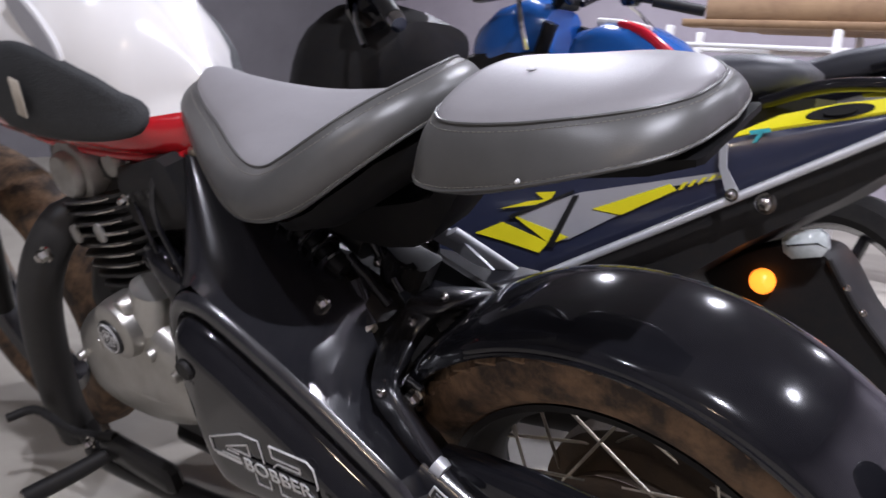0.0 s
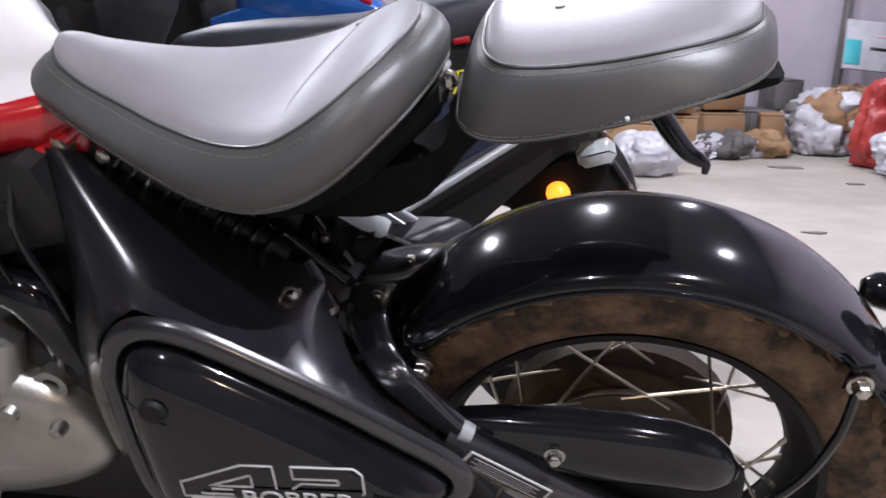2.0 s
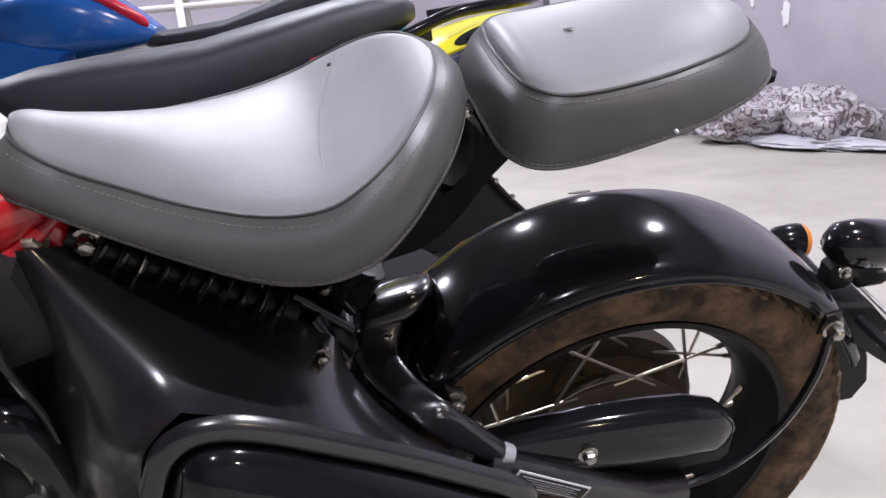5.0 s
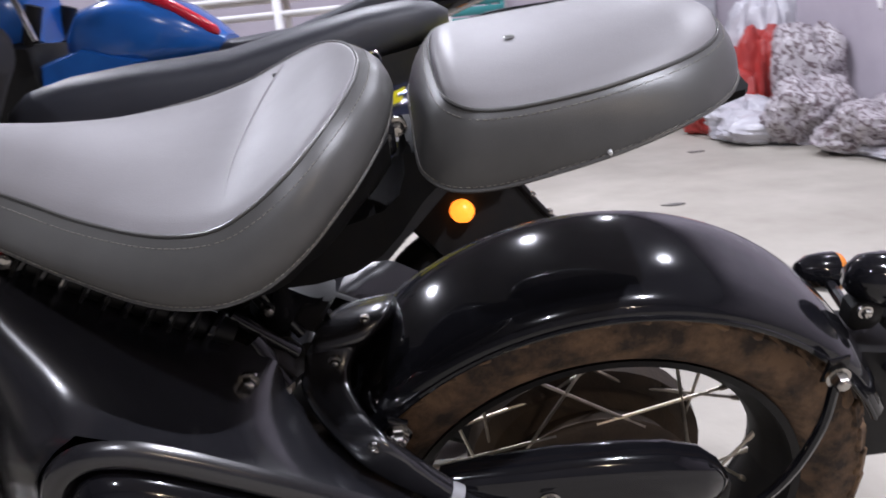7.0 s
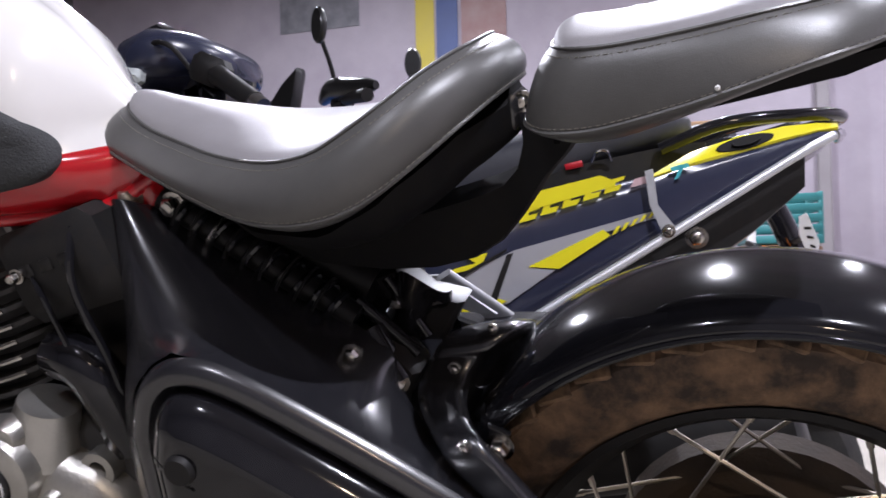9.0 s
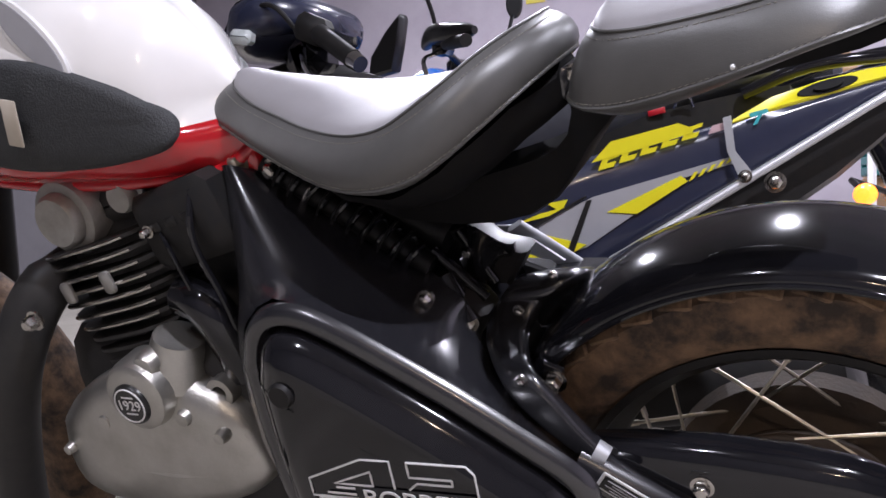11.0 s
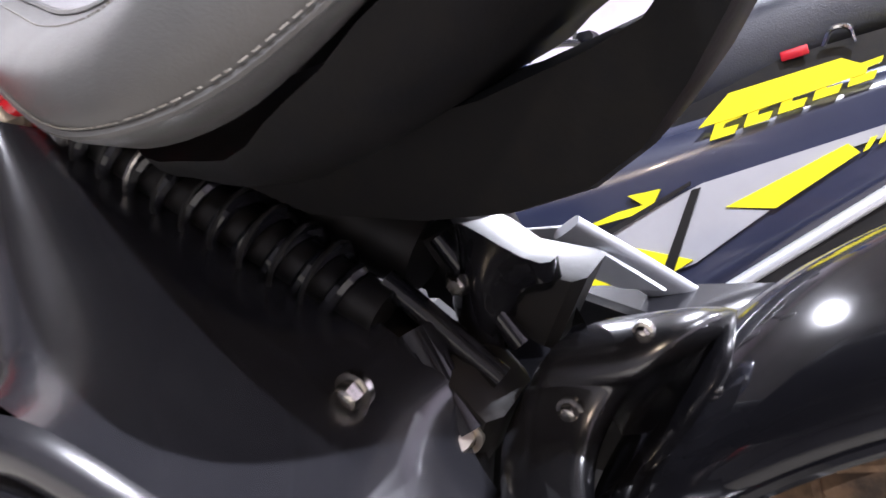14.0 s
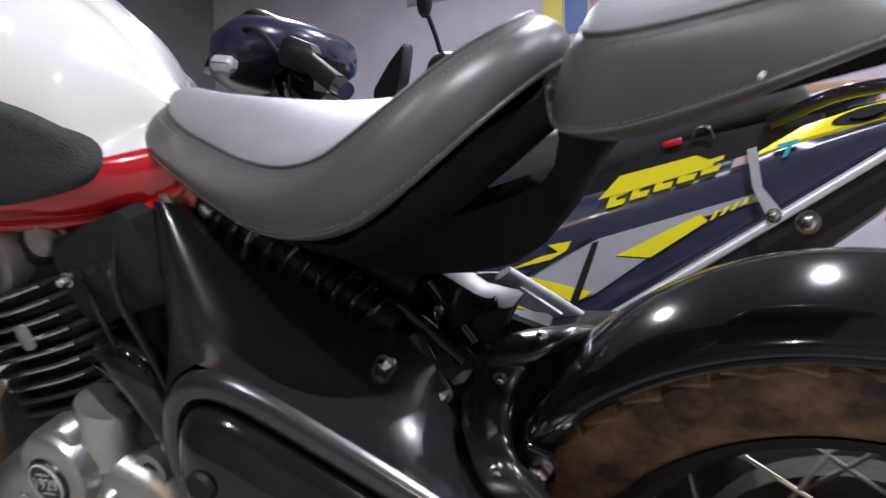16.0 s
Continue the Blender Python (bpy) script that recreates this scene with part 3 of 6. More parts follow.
def crest_rows(n=26, m=12):
    """The shared crest between the two sheets: rows from one edge over the crest to the other, rounded at the top."""
    rear, crest, front = (smooth_line(line, n) for line in ([q for p, q in UPPER[:4]], [p for p, q in UPPER[:4]], [q for p, q in FRONT[:4]]))
    rows = []
    for i in range(n):
        t = i / (n - 1)
        row = [front[i] + Vector((0, 0.05, -0.004))] + [front[i] + (crest[i] - front[i]) * (j / m) for j in range(m)] + [crest[i] + (rear[i] - crest[i]) * (j / m) for j in range(m + 1)] + [rear[i] + Vector((0, 0.045, -0.004))]
        for _ in range(int(45 * (1 - t) ** 0.4 + 22)):
            row = row[:2] + [(row[k - 1] + 2 * row[k] + row[k + 1]) / 4 for k in range(2, len(row) - 2)] + row[-2:]
        rows.append([p + Vector((0, -0.75, 0.5)) * (0.018 * (1 - 0.3 * t) * math.sin(math.pi * min(1, max(0, (k - 1) / (2 * m))))) for k, p in enumerate(row)])
    return rows


def grown(first, rows, fade=14):
    """Rows that start on the given one and ease into their own course."""
    shift = [Vector(p) - Vector(q) for p, q in zip(first, rows[0])]
    return [[Vector(p) + d * max(0.0, 1 - i / fade) ** 2 for p, d in zip(row, shift)] for i, row in enumerate(rows)]


def panel_mesh(flip):
    crest = crest_rows()
    upper, front = ruled(UPPER[3:], 40, 12, 0.008, 0.045), ruled(FRONT[3:], 28, 12, 0.010, 0.05)
    g = join(loft(crest, False, False, False), loft(grown(crest[-1][13:], upper), False, False, False), loft(grown(crest[-1][13::-1], front), False, False, False))
    return ([(p.x, -p.y, min(p.z, 0.52 + 1.5 * max(0.0, -0.43 - p.x))) for p in g[0]], g[1]) if flip else g


def inset(steps, n=120):
    """Rings inside the ridge outline: (offset inwards, y), then shrunk to the middle."""
    loop = smooth_line([(x, 0, z) for x, z in (*RIDGE, RIDGE[0])], n + 1)[:-1]
    normals = []
    for i in range(n):
        d = (loop[(i + 1) % n] - loop[i - 1]).normalized()
        normals.append(Vector((-d.z, 0, d.x)) * -1)
    c = sum(loop, Vector()) / n
    if (c - loop[0]).dot(normals[0]) < 0:
        normals = [-v for v in normals]
    rings = []
    for off, y in steps:
        k = 1.0
        if off > 1:
            k, off = 2 - off, 0.044
        ring = [p + v * off for p, v in zip(loop, normals)]
        rings.append([(c.x + (p.x - c.x) * k, y, c.z + (p.z - c.z) * k) for p in ring])
    return rings


def panel_y(x, z):
    return LID_Y - 0.0005


side = part("side_panel", panel_mesh(False), SATIN_BLACK, bike, "satin black side panel with a moulded ridge", sharp=85, weld=1e-4, relax=60)
part("side_panel", panel_mesh(True), SATIN_BLACK, bike, sharp=70, weld=1e-5)
part("panel_ridge", loft(inset(((-0.002, RIDGE_Y + 0.004), (0.000, RIDGE_Y - 0.003), (0.004, RIDGE_Y - 0.0065), (0.010, RIDGE_Y - 0.0085), (0.016, RIDGE_Y - 0.009), (0.0195, RIDGE_Y - 0.006), (0.0205, RIDGE_Y + 0.004), (0.024, RIDGE_Y + 0.006)), 160), True, False, False), SATIN_BLACK, side, sharp=60)
lid = part("panel_lid", loft(inset(((0.0235, RIDGE_Y + 0.006), (0.024, RIDGE_Y - 0.006), (0.026, RIDGE_Y - 0.013), (0.032, RIDGE_Y - 0.021), (0.038, RIDGE_Y - 0.027), (0.044, RIDGE_Y - 0.031), (1.06, RIDGE_Y - 0.034), (1.13, LID_Y), (1.3, LID_Y), (1.6, LID_Y - 0.0003), (1.9, LID_Y - 0.0004)), 160), True, False, True), GLOSS_BLACK, side, "gloss black inset cover", sharp=60)
part("lid_lock", moved(solid([(0, -0.009), (0.0115, -0.009), (0.0135, -0.006), (0.0140, 0.002), (0.020, 0.001), (0.021, 0.008)], 28), Matrix.Translation((-0.4385, -0.222, 0.567))), DUSTY_BLACK, lid, "round grey lock cap")
bolt(side, (-0.340, -0.090, 0.603), 0.0075, 0.008)
part("panel_clip", block((0.05, 0.006, 0.005), (0, 0, 0), 0.001, Matrix.Translation((-0.345, -0.094, 0.590)) @ Matrix.Rotation(radians(32), 4, "Y")), STEEL, side)
part("panel_grommet", moved(solid([(0, -0.002), (0.009, -0.004), (0.012, -0.003), (0.013, 0.006)], 20), Matrix.Translation((-0.592, -0.082, 0.695)) @ Matrix.Rotation(radians(-25), 4, "Z")), BADGE_BLACK, side)

# lettering on the lid: the outlined number and the word below
def text_mesh(body, size, depth, spacing=1.0, shear=0.0, outline=False):
    cu = bpy.data.curves.new("letters", "FONT")
    cu.body, cu.size, cu.align_x, cu.align_y, cu.space_character, cu.shear = body, size, "CENTER", "CENTER", spacing, shear
    if outline:
        cu.fill_mode, cu.bevel_depth, cu.bevel_resolution = "NONE", depth, 1
    else:
        cu.extrude = depth
    ob = bpy.data.objects.new("letters", cu)
    scene.collection.objects.link(ob)
    me = bpy.data.meshes.new_from_object(ob.evaluated_get(bpy.context.evaluated_depsgraph_get()))
    g = [v.co.copy() for v in me.vertices], [list(p.vertices) for p in me.polygons]
    bpy.data.objects.remove(ob)
    return g


def outlined(points, close=True):
    """A thin painted line on the lid through points of the decal (0 to 1 across, 0 to 0.4 up)."""
    pts = []
    loop = [*points, points[0]] if close else points
    for (a, b), (c, d) in zip(loop, loop[1:]):
        pts += [(a + (c - a) * t / 4, b + (d - b) * t / 4) for t in range(4)]
    pts = pts if close else pts + [loop[-1]]
    return tube([(-0.434 + 0.184 * u, LID_Y - 0.001, 0.428 + 0.184 * v + 0.010 * u) for u, v in pts], 0.0011, 6, close)


part("number_decal", outlined([(0.0, 0.13), (0.0, 0.24), (0.36, 0.385), (0.53, 0.385), (0.53, 0.0), (0.40, 0.0), (0.40, 0.13)]), DECAL_WHITE, lid, "white outlined figure")
part("number_decal", outlined([(0.16, 0.22), (0.40, 0.31), (0.40, 0.22)]), DECAL_WHITE, lid)
part("number_decal", outlined([(0.63, 0.385), (0.96, 0.385), (1.0, 0.34), (1.0, 0.20), (0.96, 0.16), (0.76, 0.16), (0.76, 0.09), (1.0, 0.09), (1.0, 0.0), (0.62, 0.0), (0.62, 0.22), (0.67, 0.26), (0.87, 0.26), (0.87, 0.295), (0.63, 0.295)]), DECAL_WHITE, lid, "white outlined figure")
part("word_decal", moved(text_mesh("BOBBER", 0.030, 0.0006, 1.0), Matrix.Translation((-0.316, LID_Y - 0.0035, 0.462)) @ Matrix.Rotation(radians(-3), 4, "Y") @ Matrix.Rotation(radians(90), 4, "X") @ Matrix.Diagonal((1.05, 0.85, 1, 1))), DECAL_WHITE, lid, "white lettering")
part("word_ground", block((0.128, 0.001, 0.024), (0, 0, 0), 0.0003, Matrix.Translation((-0.316, LID_Y - 0.0016, 0.462)) @ Matrix.Rotation(radians(-3), 4, "Y")), GLOSS_BLACK, lid)
for k in range(3):
    part("decal_stripe", block((0.046 - 0.012 * k, 0.001, 0.0026), (0, 0, 0), 0.0003, Matrix.Translation((-0.404 + 0.006 * k, LID_Y - 0.002, 0.452 + 0.0075 * k)) @ Matrix.Rotation(radians(-3), 4, "Y")), DECAL_WHITE, lid)


# seats: rings round a symmetrical outline
def outline_ring(line, n=40):
    """line: (x, half width, z) from the front tip to the rear tip -> a closed ring."""
    pts = smooth_line(line, n)
    left = [(p.x, -max(p.y, 0), p.z) for p in pts]
    right = [(p.x, max(p.y, 0), p.z) for p in pts[-2:0:-1]]
    return left + right


def seat_mesh(owner, name, low, seam, crown, label, bulge=0.008, tuck=0.022, dished=False):
    n = 44
    lo, se = outline_ring(low, n), outline_ring(seam, n)
    cx, cz = sum(p[0] for p in lo) / len(lo), 0

    def blend(a, b, t, out=0.0, dz=0.0):
        ring = []
        for p, q in zip(a, b):
            x, y, z = (p[i] + (q[i] - p[i]) * t for i in range(3))
            ry = math.hypot(x - cx, y) or 1
            ring.append((x + out * (x - cx) / ry, y + out * y / ry, z + dz))
        return ring
    base = blend(lo, lo, 0, -tuck, -0.012)
    rings = [blend(lo, lo, 0, -tuck * 2.2, -0.006), base, blend(lo, lo, 0, -0.004, -0.005), lo, blend(lo, se, 0.06, bulge * 0.20), blend(lo, se, 0.2, bulge * 0.60), blend(lo, se, 0.42, bulge), blend(lo, se, 0.64, bulge * 1.1), blend(lo, se, 0.80, bulge * 0.95), blend(lo, se, 0.91, bulge * 0.6), blend(lo, se, 0.985, bulge * 0.12)]
    body = part(name, loft(rings, True, True, False), LEATHER_SIDE, owner, label, sharp=80)
    near = se[:n]
    rows = []
    for i, p in enumerate(near):
        w, row = -p[1], []
        end = min(1.0, 4.0 * min(i, n - 1 - i) / (n - 1))
        for j in range(25):
            u = -1 + 2 * j / 24
            back = min(1.0, max(0.0, (p[0] + 0.46) / 0.16)) if dished else 0.0
            rise = 0.0028 * min(1.0, (1 - abs(u)) * 10) + crown * (1 - 0.95 * back) * (1 - abs(u) ** 2.2)
            row.append((p[0], w * u, p[2] + rise * (0.25 + 0.75 * end)))
        rows.append(row)
    part("top_panel", loft(rows, False, False, False), LEATHER_TOP, body, "light grey dusty leather panel", sharp=80)
    part("lower_piping", tube(blend(lo, lo, 0, 0.0002, -0.0006), 0.0017, 6, True), LEATHER_SIDE, body)
    part("upper_piping", tube(blend(lo, se, 0.995, 0.001, 0.0005), 0.0016, 6, True), LEATHER_SIDE, body)
    for ring, off in ((blend(lo, se, 0.045, bulge * 0.15 + 0.0008), 0), (blend(lo, se, 0.905, bulge * 0.62 + 0.0004), 1)):
        stitches = []
        loop = [Vector(p) for p in ring]
        acc, k = 0.0, 0
        for a, b in zip(loop, loop[1:] + loop[:1]):
            d = (b - a)
            length = d.length
            while acc < length:
                p = a + d * (acc / length)
                e = min(1.0, (acc + 0.0034) / length)
                stitches.append(tube([p, a + d * e], 0.00042, 4))
                acc += 0.0052
            acc -= length
        part("stitching", join(*stitches), THREAD, body, "pale stitching")
    return body


seat = seat_mesh(bike, "rider_seat",
                 [(-0.596, 0.0, 0.799), (-0.592, 0.026, 0.797), (-0.581, 0.044, 0.794), (-0.553, 0.061, 0.786), (-0.500, 0.093, 0.774), (-0.435, 0.128, 0.759), (-0.378, 0.154, 0.748), (-0.330, 0.165, 0.747), (-0.292, 0.158, 0.753), (-0.262, 0.142, 0.767), (-0.235, 0.118, 0.785), (-0.211, 0.090, 0.802), (-0.192, 0.050, 0.815), (-0.184, 0.0, 0.820)],
                 [(-0.566, 0.0, 0.831), (-0.562, 0.020, 0.829), (-0.550, 0.034, 0.822), (-0.522, 0.048, 0.808), (-0.476, 0.068, 0.796), (-0.430, 0.092, 0.788), (-0.372, 0.120, 0.786), (-0.326, 0.134, 0.793), (-0.295, 0.132, 0.807), (-0.265, 0.118, 0.825), (-0.242, 0.094, 0.840), (-0.224, 0.064, 0.850), (-0.213, 0.032, 0.855), (-0.209, 0.0, 0.857)],
                 0.020, "sprung saddle in two greys of leather with pale stitching", bulge=0.013, dished=True)
pillion = seat_mesh(bike, "pillion_seat",
                    [(-0.168, 0.0, 0.798), (-0.168, 0.055, 0.797), (-0.164, 0.088, 0.795), (-0.145, 0.110, 0.792), (-0.11, 0.116, 0.793), (-0.06, 0.118, 0.803), (-0.01, 0.118, 0.816), (0.038, 0.108, 0.828), (0.072, 0.086, 0.833), (0.092, 0.054, 0.836), (0.101, 0.0, 0.838)],
                    [(-0.148, 0.0, 0.848), (-0.146, 0.044, 0.848), (-0.140, 0.072, 0.848), (-0.122, 0.091, 0.847), (-0.09, 0.096, 0.848), (-0.04, 0.094, 0.853), (0.0, 0.087, 0.858), (0.035, 0.074, 0.861), (0.062, 0.056, 0.863), (0.080, 0.032, 0.864), (0.086, 0.0, 0.865)],
                    0.014, "pillion pad in two greys of leather with pale stitching", bulge=0.006)
# a crossing seam on the saddle and stray bits
part("cross_seam", tube(smooth_line([(-0.283, 0.112, 0.8165), (-0.300, 0.06, 0.8085), (-0.312, 0.0, 0.8038), (-0.318, -0.06, 0.8010), (-0.317, -0.112, 0.7985)], 20), 0.0011, 6), LEATHER_TOP, seat)
part("stud", solid([(0, 0.004), (0.0035, 0.003), (0.004, 0.0), (0, -0.001)], 12, "z", (-0.290, 0.098, 0.8105)), BADGE_BLACK, seat)
part("rivet", solid([(0, -0.002), (0.0014, -0.0017), (0.0020, 0.002)], 14, "y", (-0.027, -0.123, 0.816)), DECAL_WHITE, pillion, "pale rivet head")
part("scuff", solid([(0, 0.0004), (0.004, 0.0003), (0.005, 0)], 10, "z", (-0.083, -0.004, 0.8664)), LEATHER_SIDE, pillion)

# under the seats: sub-frame, spring unit, pillion beam
part("pillion_base", slab([(-0.15, 0.772), (0.06, 0.808), (0.10, 0.822), (0.10, 0.828), (-0.15, 0.79)], 0.13, 0.006), TRAY_BLACK, pillion, "black underside tray")
part("pillion_beam", slab([(-0.176, 0.790), (-0.118, 0.790), (-0.142, 0.760), (-0.162, 0.740), (-0.185, 0.708), (-0.206, 0.685), (-0.233, 0.669), (-0.270, 0.661), (-0.318, 0.660), (-0.385, 0.668), (-0.430, 0.690), (-0.470, 0.712), (-0.460, 0.735), (-0.400, 0.722), (-0.330, 0.707), (-0.275, 0.713), (-0.223, 0.726), (-0.198, 0.735), (-0.183, 0.750), (-0.176, 0.772)], 0.075, 0.008), TRAY_BLACK, bike, "dusty black beam that carries the pillion pad")
PAN = [(-0.545, 0.03, 0.752, 0.008), (-0.47, 0.06, 0.735, 0.010), (-0.40, 0.10, 0.720, 0.014), (-0.335, 0.122, 0.722, 0.022), (-0.29, 0.130, 0.742, 0.032), (-0.25, 0.116, 0.768, 0.036), (-0.215, 0.082, 0.792, 0.036), (-0.190, 0.035, 0.802, 0.030)]
pan = part("seat_pan", loft([[(x, -w, z), (x, -w * 0.94, z - 0.6 * d), (x, -w * 0.7, z - d), (x, w * 0.7, z - d), (x, w * 0.94, z - 0.6 * d), (x, w, z), (x, w * 0.5, z + 0.012), (x, -w * 0.5, z + 0.012)] for x, w, z, d in
                             (tuple(lerp_table([(row[0], row[k]) for row in PAN], x) if k else x for k in range(4)) for x in (-0.545 + 0.355 * i / 24 for i in range(25)))]), TRAY_BLACK, bike, "black underside pan of the saddle", sharp=60)
part("hinge_lug", block((0.020, 0.05, 0.030), (-0.194, 0.0, 0.793), 0.004), SATIN_BLACK, pan)
bolt(pan, (-0.182, -0.012, 0.800), 0.007, 0.008)
spring_a, spring_b = Vector((-0.530, -0.030, 0.729)), Vector((-0.375, -0.030, 0.621))
axis = spring_b - spring_a
side_v = axis.normalized().cross(Vector((0, 1, 0))).normalized()
coil = [spring_a + axis * (i / 160) + 0.018 * (math.cos(i * 2 * math.pi / 16) * side_v + math.sin(i * 2 * math.pi / 16) * Vector((0, 1, 0))) for i in range(161)]
shock = part("spring_unit", tube(coil, 0.0042, 8), GLOSS_BLACK, bike, "black coil spring unit under the saddle")
part("damper", tube([spring_a - axis * 0.08, spring_b + axis * 0.10], 0.014, 14), FRAME_BLACK, shock)
# added backing: keeps the lit floor from showing between the coils
part("spring_backing", slab([(-0.60, 0.70), (-0.56, 0.765), (-0.46, 0.735), (-0.33, 0.675), (-0.31, 0.62), (-0.36, 0.585), (-0.46, 0.61)], 0.012, 0.003, Matrix.Translation((0, 0.045, 0))), DUSTY_BLACK, shock, "added dark plate that blocks the light behind the spring")
for k in range(9):
    p = spring_a + axis * (0.06 + 0.105 * k)
    part("glint_ring", tube([p + 0.0215 * (math.cos(a) * side_v + math.sin(a) * Vector((0, 1, 0))) for a in (2 * math.pi * j / 18 for j in range(18))], 0.0016, 6, True), STEEL if k == 2 else FRAME_BLACK, shock)
backbone = part("backbone", tube(smooth_line([(-0.62, 0.0, 0.76), (-0.50, 0.01, 0.715), (-0.42, 0.02, 0.662), (-0.355, 0.02, 0.625)], 16), 0.027, 16), FRAME_BLACK, bike, "dusty black frame backbone")
bolt(backbone, (-0.525, -0.040, 0.733), 0.0105, 0.012)
pivot = part("linkage", slab([(-0.405, 0.582), (-0.372, 0.606), (-0.315, 0.580), (-0.300, 0.558), (-0.316, 0.530), (-0.362, 0.556)], 0.05, 0.008, Matrix.Translation((0, -0.020, 0))), FRAME_BLACK, bike, "dusty black linkage behind the panel")
part("link_plate", slab([(-0.352, 0.640), (-0.330, 0.648), (-0.298, 0.620), (-0.262, 0.611), (-0.288, 0.570), (-0.335, 0.600)], 0.04, 0.006, Matrix.Translation((0, 0.022, 0))), FRAME_BLACK, pivot)
for p, q, r in (((-0.36, -0.02, 0.625), (-0.305, -0.022, 0.570), 0.007), ((-0.335, 0.0, 0.640), (-0.300, -0.004, 0.580), 0.006), ((-0.345, -0.03, 0.60), (-0.318, -0.045, 0.552), 0.012)):
    part("link_rod", tube([p, q], r, 10), GLOSS_BLACK, pivot)
folded = [[(-0.345 + 0.075 * u + 0.006 * math.sin(9 * u + 5 * v), -0.012 + 0.02 * math.sin(7 * u + 3 * v) * (0.3 + v) + 0.03 * v, 0.665 - 0.075 * v - 0.035 * u + 0.006 * math.cos(11 * u)) for u in (k / 14 for k in range(15))] for v in (k / 8 for k in range(9))]
part("splash_sheet", loft(folded, False, False, False), GLOSS_BLACK, pivot, "crumpled black plastic sheet")
bolt(pivot, (-0.320, -0.046, 0.552), 0.0085, 0.014, SPOKE_STEEL)
bolt(pivot, (-0.326, -0.003, 0.616), 0.007, 0.008)
part("lower_frame", tube(smooth_line([(-0.33, -0.03, 0.56), (-0.36, -0.05, 0.45), (-0.42, -0.06, 0.33), (-0.55, -0.07, 0.24), (-0.80, -0.07, 0.22)], 24), 0.022, 12), FRAME_BLACK, bike)
part("gearbox", block((0.22, 0.15, 0.40), (-0.67, 0.03, 0.47), 0.03), DUSTY_BLACK, bike, "dark gearbox casing behind the panel")
part("air_box", block((0.20, 0.14, 0.22), (-0.46, 0.0, 0.47), 0.02), DUSTY_BLACK, bike)

# steel leg guard on the far side
leg_guard = part("leg_guard", slab([(-0.407, 0.577), (-0.390, 0.586), (-0.333, 0.587), (-0.270, 0.539), (-0.299, 0.541), (-0.338, 0.558), (-0.383, 0.567)], 0.004, 0.001, Matrix.Translation((0, 0.142, 0))), GUARD_STEEL, bike, "bent steel leg guard plate")
part("guard_bar", strap_loft([((-0.336, 0.134, 0.583), (-0.316, 0.134, 0.595)), ((-0.307, 0.162, 0.540), (-0.285, 0.162, 0.553)), ((-0.278, 0.191, 0.493), (-0.254, 0.191, 0.509))], 10, 0.005), GUARD_STEEL, leg_guard)
part("guard_tab", slab([(-0.405, 0.572), (-0.385, 0.582), (-0.350, 0.566), (-0.352, 0.545), (-0.392, 0.553)], 0.005, 0.001, Matrix.Translation((0, 0.132, 0))), DUSTY_BLACK, leg_guard)
bolt(leg_guard, (-0.368, 0.127, 0.571), 0.007, 0.006)
# rear end: stay, tail lamp, plate holder, indicators, flap
part("guard_stay", tube(smooth_line([(0.209, -0.104, 0.535), (0.200, -0.112, 0.47), (0.170, -0.116, 0.40), (0.115, -0.116, 0.345), (0.04, -0.112, 0.315)], 18), 0.0055, 8), GLOSS_BLACK, guard, "thin black mudguard stay")
bolt(guard, (0.209, -0.106, 0.535), 0.0095, 0.012)
part("stay_tab", slab([(0.196, 0.525), (0.221, 0.528), (0.220, 0.556), (0.200, 0.552)], 0.006, 0.002, Matrix.Translation((0, -0.099, 0))), GLOSS_BLACK, guard)
tail = part("tail_lamp", moved(solid([(0, -0.046), (0.014, -0.042), (0.025, -0.029), (0.030, -0.005), (0.031, 0.030), (0.027, 0.040), (0.0, 0.042)], 32, "x"), Matrix.Translation((0.305, 0.0, 0.560)) @ Matrix.Rotation(radians(12), 4, "Y")), GLOSS_BLACK, bike, "gloss black bullet tail lamp")
part("tail_lens", moved(solid([(0, 0.049), (0.020, 0.046), (0.026, 0.041)], 28, "x"), Matrix.Translation((0.305, 0.0, 0.560)) @ Matrix.Rotation(radians(12), 4, "Y")), RED_LENS, tail)
holder = part("plate_holder", join(block((0.036, 0.036, 0.040), (0.288, 0, 0.522), 0.008), block((0.045, 0.036, 0.018), (0.330, 0, 0.510), 0.005),
                                   slab([(0.265, 0.50), (0.325, 0.488), (0.415, 0.392), (0.385, 0.372), (0.318, 0.425), (0.262, 0.462)], 0.07, 0.006)), DUSTY_BLACK, bike, "black number plate holder")
plate_m = Matrix.Translation((0.378, 0, 0.442)) @ Matrix.Rotation(radians(45), 4, "Y")
np_ = part("number_plate", block((0.13, 0.19, 0.003), (0, 0, 0), 0.001, plate_m), DECAL_WHITE, holder, "white number plate with dark bars")
for k in range(2):
    part("plate_bar", block((0.03, 0.14, 0.001), (-0.025 + 0.05 * k, 0, 0.002), 0.0003, plate_m), BADGE_BLACK, np_)
